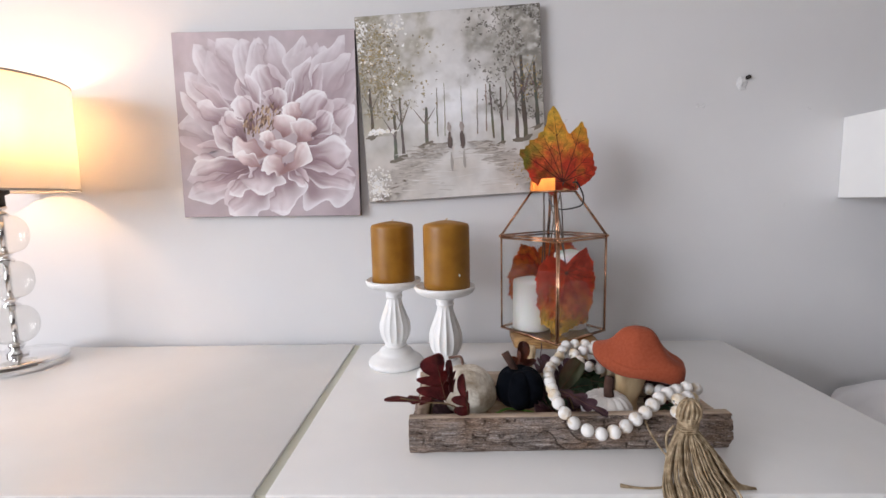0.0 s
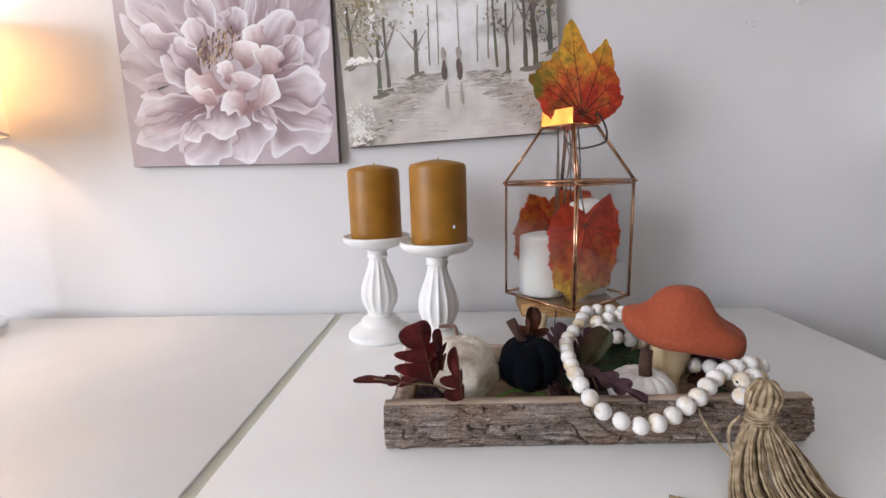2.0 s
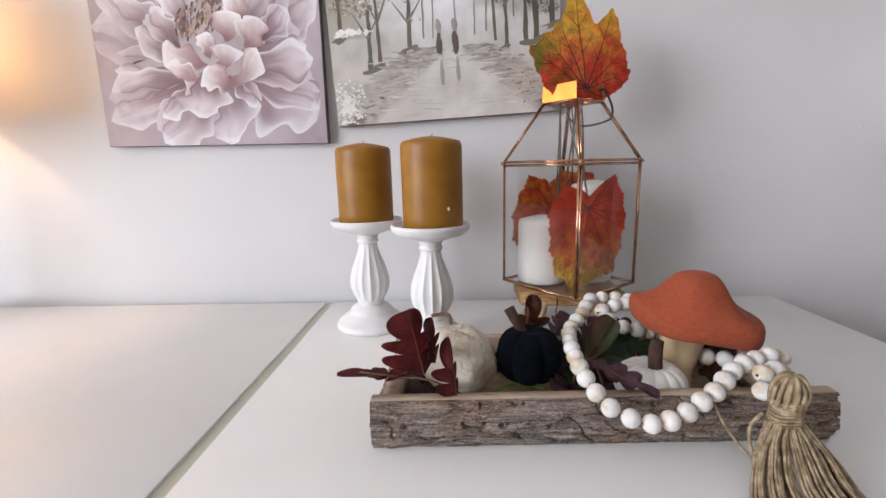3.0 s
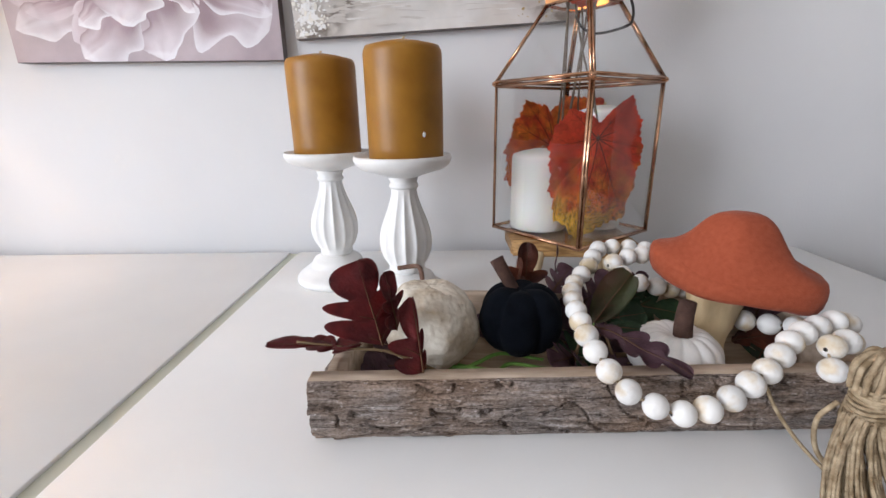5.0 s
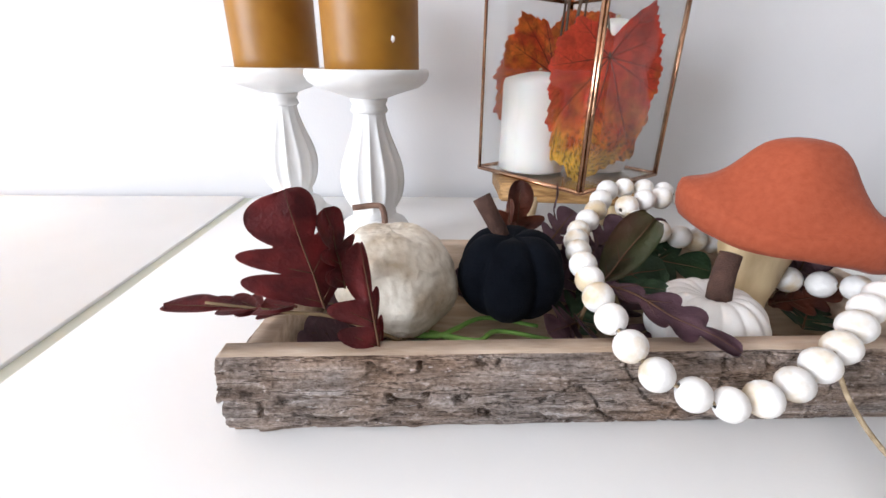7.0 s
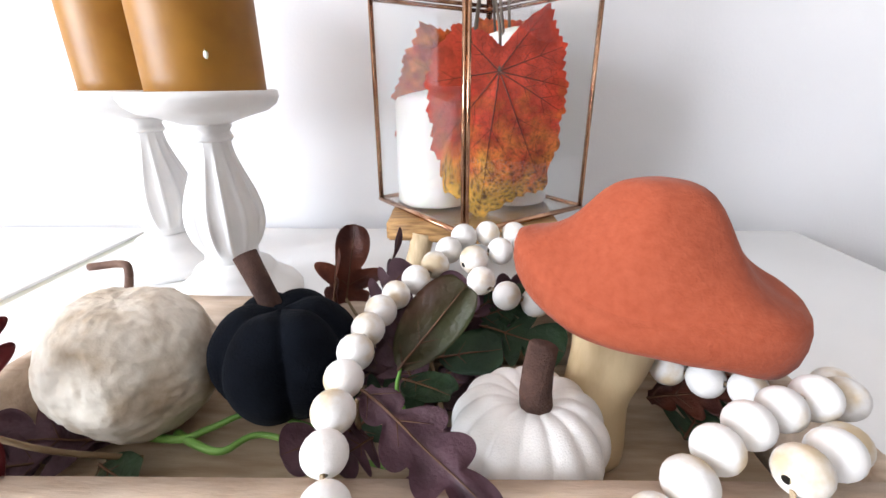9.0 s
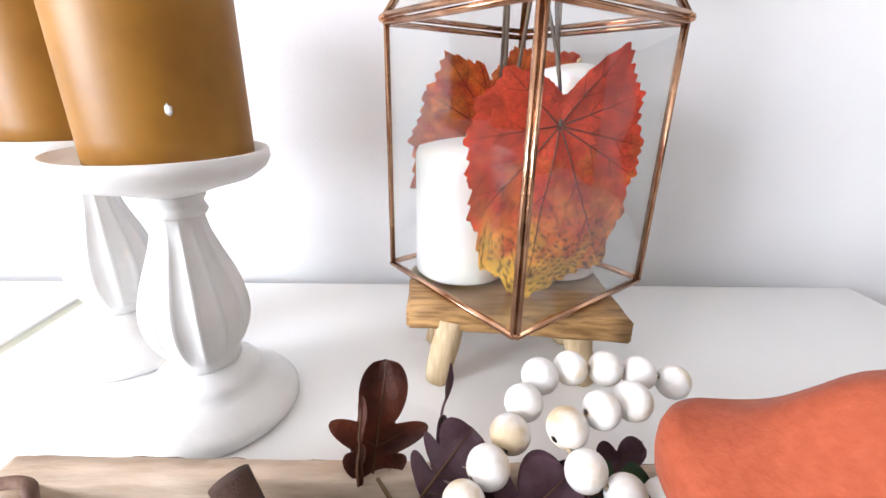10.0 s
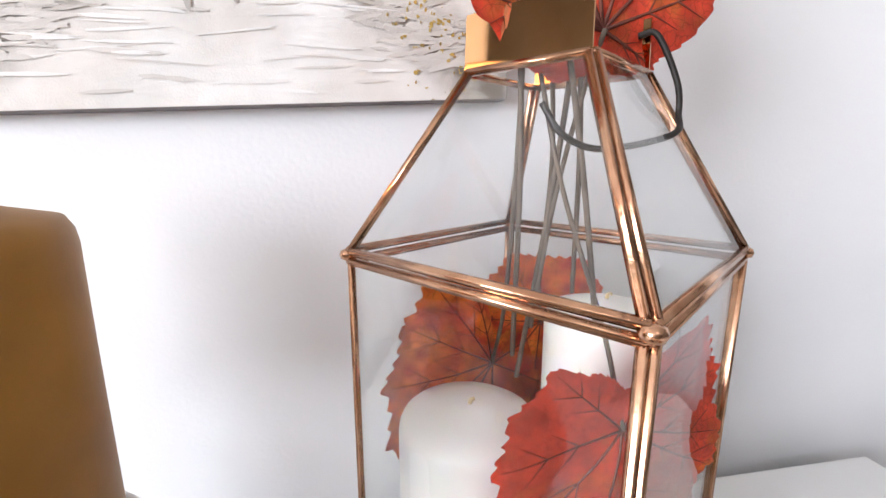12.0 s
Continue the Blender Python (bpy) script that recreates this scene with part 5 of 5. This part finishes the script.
def hang(picture, size, centre, tilt, part_name, label):
    root = thing("canvas_painting", (centre[0], WALL, centre[1] - size / 2), label, "painting", "canvases on the wall")
    m = pose(centre[0], WALL - THICK, centre[1], 0, -tilt, 0)
    bm = box(-size / 2, size / 2, 0, THICK, -size / 2, size / 2, 0.0012)
    bm.transform(m)
    part("stretched_canvas", bm, CANVAS_EDGE, root)
    picture.bm.transform(m @ Matrix.Diagonal((size, 1, size, 1)))
    bmesh.ops.recalc_face_normals(picture.bm, faces=picture.bm.faces)
    part(part_name, picture.bm, PAINT, root, smooth=False)


def flower_picture():
    pic = Picture()
    DEEPEST, ROSE, PALE = (0.17, 0.090, 0.105), (0.49, 0.365, 0.405), (0.88, 0.865, 0.90)
    HAZE = ((0.37, 0.285, 0.315), (0.51, 0.425, 0.465), (0.79, 0.76, 0.80))
    SOFT = ((0.24, 0.150, 0.17), (0.50, 0.39, 0.43), (0.84, 0.82, 0.86))
    BRIGHT = ((0.30, 0.165, 0.165), (0.64, 0.49, 0.505), (0.91, 0.89, 0.905))
    pic.ground(40, lambda u, v: mix((0.40, 0.32, 0.35), (0.55, 0.475, 0.51), 0.5 + 0.8 * noise.noise(Vector((u * 5, v * 2.5, 3))) + 0.3 * v))
    rnd = random.Random(11)

    def bloom(u0, v0, u1, v1, w, bend, tones=(DEEPEST, ROSE, PALE)):
        pull = 0.0 if tones is BRIGHT else 0.32
        u0, v0 = u0 + (0.51 - u0) * pull, v0 + (0.44 - v0) * pull
        e = 1 if bend > 0 else -1
        if tones is not BRIGHT:              # a darker, slimmer neighbour half hidden behind each petal
            d = Vector((u1 - u0, v1 - v0))
            turn = Matrix.Rotation(-0.20 * e, 2) @ d * 0.96
            pic.petal(u0, v0, u0 + turn.x, v0 + turn.y, w * 0.95, -bend, tones[0], tones[1], mix(tones[1], tones[2], 0.55), edge=-e, seed=v0 * 7 + u1, blunt=1.5, wave=0.9)
        pic.petal(u0, v0, u1, v1, w * 1.34, bend, *tones, edge=e, seed=u0 * 9 + v1 * 5, blunt=1.45, wave=0.8)
    # hazy petals far back
    bloom(0.32, 0.597, 0.056, 0.789, 0.045, 0.1, HAZE)
    bloom(0.322, 0.638, 0.178, 0.855, 0.059, -0.08, HAZE)
    bloom(0.298, 0.692, 0.122, 0.937, 0.043, 0.04, HAZE)
    bloom(0.435, 0.677, 0.247, 0.962, 0.059, -0.12, HAZE)
    bloom(0.493, 0.717, 0.383, 0.961, 0.049, 0.07, HAZE)
    bloom(0.533, 0.703, 0.48, 0.966, 0.043, 0.1, HAZE)
    bloom(0.642, 0.674, 0.535, 0.972, 0.046, -0.08, HAZE)
    bloom(0.723, 0.62, 0.719, 0.97, 0.043, 0.04, HAZE)
    bloom(0.804, 0.578, 0.833, 0.915, 0.066, -0.12, HAZE)
    bloom(0.875, 0.618, 0.947, 0.968, 0.046, 0.07, HAZE)
    bloom(0.902, 0.591, 0.975, 0.873, 0.051, 0.1, HAZE)
    bloom(0.221, 0.369, 0.001, 0.507, 0.056, -0.08, HAZE)
    # the outer ring
    bloom(0.296, 0.449, 0.029, 0.692, 0.033, 0.1, SOFT)
    bloom(0.241, 0.463, 0.114, 0.627, 0.041, -0.08, SOFT)
    bloom(0.6, 0.648, 0.469, 0.825, 0.049, 0.04, SOFT)
    bloom(0.408, 0.569, 0.393, 0.779, 0.023, -0.12, SOFT)
    bloom(0.693, 0.579, 0.653, 0.753, 0.023, 0.07, SOFT)
    bloom(0.735, 0.592, 0.755, 0.862, 0.028, 0.1, SOFT)
    bloom(0.866, 0.402, 0.988, 0.603, 0.043, -0.08, SOFT)
    bloom(0.461, 0.164, 0.027, 0.115, 0.051, 0.04, SOFT)
    bloom(0.745, 0.215, 0.951, 0.091, 0.102, -0.12, SOFT)
    bloom(0.633, 0.23, 0.564, 0.001, 0.079, 0.07, SOFT)
    bloom(0.501, 0.123, 0.26, 0.011, 0.061, 0.1, SOFT)
    bloom(0.717, 0.215, 0.974, 0.151, 0.028, -0.08, SOFT)
    # nearer petals
    bloom(0.412, 0.286, 0.075, 0.324, 0.033, 0.1)
    bloom(0.393, 0.212, 0.047, 0.239, 0.038, -0.08)
    bloom(0.39, 0.151, 0.264, 0.123, 0.026, 0.04)
    bloom(0.71, 0.364, 0.933, 0.412, 0.051, -0.12)
    bloom(0.697, 0.249, 0.959, 0.361, 0.054, 0.07)
    bloom(0.762, 0.43, 0.825, 0.675, 0.056, 0.1)
    bloom(0.853, 0.429, 0.859, 0.564, 0.033, -0.08)
    bloom(0.515, 0.251, 0.43, 0.121, 0.079, 0.04)
    bloom(0.647, 0.229, 0.697, 0.161, 0.02, -0.12)
    # the cup behind the stamens
    bloom(0.316, 0.328, 0.192, 0.498, 0.038, 0.1)
    bloom(0.321, 0.395, 0.274, 0.582, 0.031, -0.08)
    bloom(0.375, 0.489, 0.349, 0.664, 0.043, 0.04)
    bloom(0.557, 0.635, 0.578, 0.702, 0.041, -0.12)
    pic.coat = 1
    for k in range(120):                       # stamens
        a, r = rnd.uniform(0, 6.28), rnd.random() ** 0.6
        x, y = 0.120 * r * math.cos(a), 0.075 * r * math.sin(a)
        pic.dab(0.475 + x * 0.88 - y * 0.45, 0.53 + x * 0.45 + y * 0.88, 0.005, rnd.uniform(0.010, 0.022), rnd.choice(((0.13, 0.08, 0.06), (0.34, 0.22, 0.15), (0.50, 0.36, 0.25), (0.22, 0.13, 0.11))), rnd.uniform(-0.8, 0.5), 7, 0.2)
    # curled petals before the heart
    bloom(0.492, 0.339, 0.307, 0.436, 0.046, 0.1, BRIGHT)
    bloom(0.46, 0.269, 0.307, 0.341, 0.028, -0.08, BRIGHT)
    bloom(0.655, 0.512, 0.64, 0.626, 0.041, 0.04, BRIGHT)
    bloom(0.588, 0.432, 0.595, 0.56, 0.056, -0.12, BRIGHT)
    bloom(0.67, 0.404, 0.738, 0.525, 0.054, 0.07, BRIGHT)
    bloom(0.508, 0.366, 0.507, 0.476, 0.033, 0.1, BRIGHT)
    bloom(0.561, 0.318, 0.574, 0.426, 0.051, -0.08, BRIGHT)
    bloom(0.592, 0.241, 0.476, 0.326, 0.049, 0.04, BRIGHT)
    bloom(0.578, 0.244, 0.715, 0.407, 0.038, -0.12, BRIGHT)
    hang(pic, 0.391, (-0.264, 1.265), -0.4, "painted_flower", "square canvas painting of a pale pink peony in bloom")


def avenue_picture():
    pic = Picture()
    rnd = random.Random(5)
    random.seed(5)
    SKY, MIST, PATH_, SHADE_ = (0.70, 0.69, 0.68), (0.86, 0.87, 0.90), (0.64, 0.60, 0.56), (0.20, 0.165, 0.135)

    def ground(u, v):
        q = noise.fractal(Vector((u * 5, v * 5, 1)), 1, 2, 4)
        c = mix(SKY, MIST, 1 - 3.2 * math.hypot(u - 0.52, v - 0.50))
        c = mix(c, (0.36, 0.33, 0.27), max(0, abs(u - 0.5) - 0.20) * 1.7 + 0.55 * q)
        crown = noise.fractal(Vector((u * 7, v * 7, 9)), 1, 2, 5)
        if u > 0.5:
            c = mix(c, (0.33, 0.31, 0.27), min(0.8, 1.5 * (0.85 * (v - 0.45) + 1.5 * (u - 0.72) + 0.55 * crown)) if v > 0.42 else 0)
        else:
            c = mix(c, (0.42, 0.39, 0.31), min(0.75, 1.4 * (0.5 * (v - 0.40) + 1.6 * (0.26 - u) + 0.6 * crown)) if v > 0.36 else 0)
        leafy = noise.fractal(Vector((u * 26, v * 30, 4)), 1, 2, 4)
        edge = abs(u - 0.53)
        if v > 0.40:
            thick = min(1.0, max(0.0, (v - 0.40) * 3)) * min(1.0, max(0.0, edge - 0.13 + 0.28 * crown) * 3.2)
            c = mix(c, (0.30, 0.275, 0.20) if u < 0.5 else (0.235, 0.225, 0.20), thick * (0.42 + 1.1 * leafy))
            c = mix(c, (0.74, 0.735, 0.72), max(0.0, -leafy) * 1.1 * thick)
        if v < 0.30:
            c = mix(c, mix(PATH_, (0.76, 0.74, 0.72), 0.75 + 0.9 * q - abs(u - 0.52) * 2.2), (0.30 - v) * 9)
            verge = 1 - abs(edge - (0.46 - 1.15 * v)) * 9
            c = mix(c, SHADE_, max(0.0, verge) * (0.75 + 1.2 * leafy))
        return c
    pic.ground(190, ground)
    greens_l = ((0.36, 0.32, 0.24), (0.46, 0.43, 0.36), (0.30, 0.24, 0.13), (0.55, 0.53, 0.47), (0.24, 0.21, 0.16), (0.36, 0.30, 0.17))
    greens_r = ((0.16, 0.145, 0.125), (0.25, 0.235, 0.21), (0.36, 0.345, 0.32), (0.46, 0.45, 0.43), (0.10, 0.09, 0.08))
    for k in range(1500):
        u = abs(rnd.gauss(0, 0.15))
        v = 0.48 + 0.5 * rnd.random() - 0.25 * u
        if noise.noise(Vector((u * 9, v * 9, 7))) > -0.12:
            pic.dab(u, v, rnd.uniform(0.002, 0.009), rnd.uniform(0.002, 0.007), rnd.choice(greens_l), rnd.uniform(0, 3), 8, 0.5)
    for k in range(2000):
        u = 1 - abs(rnd.gauss(0, 0.17))
        v = 1 - 0.60 * rnd.random() ** 1.1
        if u < 0.52 or v < 0.40 + 0.9 * (0.80 - u) or noise.noise(Vector((u * 8, v * 8, 3))) < -0.15:
            continue
        pic.dab(u, v, rnd.uniform(0.002, 0.010), rnd.uniform(0.002, 0.007), greens_r[min(4, int(rnd.random() ** 1.2 * 5))], rnd.uniform(0, 3), 8, 0.5)
    pic.coat = 1
    for u, v0, v1, w, g in ((0.055, 0.36, 0.62, 0.010, 0.8), (0.17, 0.22, 0.47, 0.012, 1.0), (0.215, 0.24, 0.56, 0.009, 1.0), (0.345, 0.30, 0.50, 0.011, 1.0), (0.41, 0.34, 0.60, 0.004, 1.7),
                            (0.45, 0.34, 0.62, 0.003, 2.2), (0.55, 0.34, 0.60, 0.003, 2.4), (0.63, 0.34, 0.58, 0.003, 2.2), (0.68, 0.35, 0.60, 0.004, 2.0), (0.72, 0.31, 0.60, 0.007, 1.1),
                            (0.765, 0.28, 0.58, 0.008, 0.9), (0.85, 0.29, 0.66, 0.010, 0.8), (0.895, 0.30, 0.74, 0.014, 0.7), (0.965, 0.36, 0.70, 0.012, 0.7), (0.80, 0.40, 0.66, 0.003, 1.5)):
        lean = rnd.uniform(-0.012, 0.012)
        pic.stroke([(u + lean * t / 8 + rnd.uniform(-0.002, 0.002), v0 + (v1 - v0) * t / 8) for t in range(9)], w * 0.95, w * 0.55, (0.16 * g, 0.14 * g, 0.115 * g))
        if w > 0.007:
            for d in (-1, 1):
                pic.stroke([(u + d * 0.02 * t, v0 + (v1 - v0) * (0.55 + 0.14 * t)) for t in range(4)], w * 0.4, w * 0.12, (0.24 * g, 0.21 * g, 0.18 * g))
            pic.dab(u, v0, w * 3.5, 0.012, (0.20, 0.175, 0.14), 0.3, 9, 0.5)
    pic.coat = 2
    for k in range(420):                       # verge and wet path
        s = rnd.random()
        d = rnd.choice((-1, 1))
        v = 0.05 + 0.25 * s
        u = 0.52 + d * (0.42 - 0.30 * s) + rnd.gauss(0, 0.05)
        pic.dab(u, v, rnd.uniform(0.01, 0.045), rnd.uniform(0.002, 0.006), mix(SHADE_, PATH_, 0.95 - 0.8 * s * rnd.random() - 0.1 * rnd.random()), rnd.uniform(-0.25, 0.25), 9, 0.4)
    for k in range(60):
        pic.dab(rnd.uniform(0.2, 0.8), rnd.uniform(0.02, 0.26), rnd.uniform(0.02, 0.07), rnd.uniform(0.0015, 0.004), rnd.choice(((0.74, 0.72, 0.70), (0.70, 0.675, 0.65), (0.60, 0.565, 0.53))), rnd.uniform(-0.12, 0.12), 9, 0.4)
    pic.coat = 3
    for u in (0.475, 0.545):                   # two plain upright dabs on the path
        pic.dab(u, 0.318, 0.0125, 0.046, (0.14, 0.105, 0.095), 0, 12, 0.25)
        pic.dab(u, 0.385, 0.0125, 0.028, (0.42, 0.36, 0.34), 0, 12, 0.2)
        pic.dab(u + 0.004, 0.20, 0.008, 0.05, (0.42, 0.39, 0.36), 0, 10, 0.25)
    pic.coat = 4
    foil = ((0.92, 0.91, 0.89), (0.88, 0.85, 0.78), (0.93, 0.93, 0.92))
    for cu, cv, su, sv, n in ((0.03, 0.90, 0.03, 0.09, 60), (0.20, 0.93, 0.05, 0.04, 50), (0.16, 0.55, 0.012, 0.05, 26), (0.10, 0.385, 0.06, 0.010, 90), (0.06, 0.08, 0.050, 0.07, 210), (0.12, 0.72, 0.12, 0.14, 30)):
        for k in range(n):
            pic.dab(cu + rnd.gauss(0, su * 0.6), cv + rnd.gauss(0, sv * 0.6), rnd.uniform(0.002, 0.009), rnd.uniform(0.002, 0.009), rnd.choice(foil), rnd.uniform(0, 3), 7, 0.5)
    for k in range(420):                       # gold flecks
        u, v = rnd.choice(((0.90, 0.10), (0.93, 0.62), (0.12, 0.66), (0.07, 0.80)))
        pic.dab(u + rnd.gauss(0, 0.05), v + rnd.gauss(0, 0.06), rnd.uniform(0.0012, 0.0042), rnd.uniform(0.0012, 0.0042), rnd.choice(((0.42, 0.27, 0.06), (0.30, 0.20, 0.07), (0.50, 0.36, 0.12))), 0, 6, 0.5)
    hang(pic, 0.387, (0.135, 1.2975), 2.6, "painted_avenue", "square canvas painting of a misty tree-lined avenue, hung crooked")


flower_picture()
avenue_picture()
random.seed(4)


# ---- wall marks, wall cabinet, bed ----
def wall_marks():
    bm = bmesh.new()
    bmesh.ops.create_icosphere(bm, subdivisions=3, radius=1, matrix=Matrix.Translation((0.751, WALL, 1.330)) @ Matrix.Diagonal((0.011, 0.003, 0.016, 1)))
    for v in bm.verts:
        v.co += noise.noise_vector(v.co * 90) * 0.004
    root = solid("plaster_patch", bm, PLASTER, (0.751, WALL, 1.330), "rough white plaster patch round a wall plug", "wall patch")
    bm = tube([(0.761, WALL + 0.004, 1.344), (0.7615, WALL - 0.006, 1.344)], 0.0042, 12)
    part("wall_plug", bm, DARK_METAL, root, "dark wall plug")
    for x, z, s in ((0.660, 1.290, 0.0035), (0.672, 1.289, 0.004), (0.666, 1.287, 0.002), (0.891, 1.278, 0.0025), (0.896, 1.277, 0.002), (0.856, 1.074, 0.003)):
        bm = bmesh.new()
        bmesh.ops.create_icosphere(bm, subdivisions=2, radius=1, matrix=Matrix.Translation((x, WALL, z)) @ Matrix.Diagonal((s, 0.0012, s * 1.3, 1)))
        for v in bm.verts:
            v.co += noise.noise_vector(v.co * 300) * s * 0.5
        solid("wall_chip", bm, PLASTER, (x, WALL, z), "small white chip in the wall paint", "wall chip", "wall chips")


wall_marks()


def wall_cabinet():
    x0, x1, y0, z0, z1 = 0.968, 1.75, 0.70, 1.087, 1.257
    root = thing("wall_cabinet", ((x0 + x1) / 2, WALL, z0), "white lacquered box cabinet hung on the wall", "cabinet")
    part("body", box(x0, x1, y0 + 0.019, WALL - 0.0005, z0, z1, 0.0012), LACQUER, root)
    part("door", box(x0 + 0.002, (x0 + x1) / 2 - 0.0015, y0, y0 + 0.018, z0 + 0.002, z1 - 0.002, 0.0012), LACQUER, root)
    part("door", box((x0 + x1) / 2 + 0.0015, x1 - 0.002, y0, y0 + 0.018, z0 + 0.002, z1 - 0.002, 0.0012), LACQUER, root)


wall_cabinet()


def bed():
    root = thing("bed", (1.5, 0.1, 0), "bed with rumpled white linen beside the dressers", "bed")
    part("bed_base", box(0.80, 2.25, -0.9, 1.0, 0.0, 0.30, 0.01), LINEN, root)
    part("mattress", box(0.80, 2.25, -0.9, 1.0, 0.302, 0.50, 0.03, 4), LINEN, root)
    bm = bmesh.new()
    n, m = 70, 90
    g = []
    for j in range(m + 1):
        row = []
        for i in range(n + 1):
            x, y = 0.82 + 1.42 * i / n, -0.85 + 1.85 * j / m
            e = min(i, n - i, j, m - j) / 6
            h = 0.04 + 0.13 * min(1, e) * (0.75 + 0.25 * math.sin(2.2 * x)) + 0.045 * noise.fractal(Vector((x * 4, y * 5, 2)), 1, 2, 4) * min(1, e)
            row.append(bm.verts.new((x, y, 0.503 + max(0.0, h - 0.04 * (1 - min(1, e))))))
        g.append(row)
    for j in range(m):
        for i in range(n):
            bm.faces.new((g[j][i], g[j][i + 1], g[j + 1][i + 1], g[j + 1][i]))
    part("duvet", bm, LINEN, root, "rumpled white duvet")


bed()


def pillow():
    bm = bmesh.new()
    bmesh.ops.create_uvsphere(bm, u_segments=64, v_segments=32, radius=1)
    for v in bm.verts:
        p = v.co
        x, y, z = (math.copysign(abs(q) ** 0.62, q) for q in p)
        v.co = Vector((1.205 + 0.32 * x, 0.865 + 0.15 * y, 0.620 + 0.102 * z)) + noise.noise_vector(Vector((x * 3, y * 3, z * 2))) * 0.018
    for v in bm.verts:
        v.co.y = min(v.co.y, WALL - 0.003)
    solid("pillow", bm, LINEN, (1.205, 0.865, 0.52), "rumpled white pillow leaning at the wall on the bed", "pillow")


pillow()
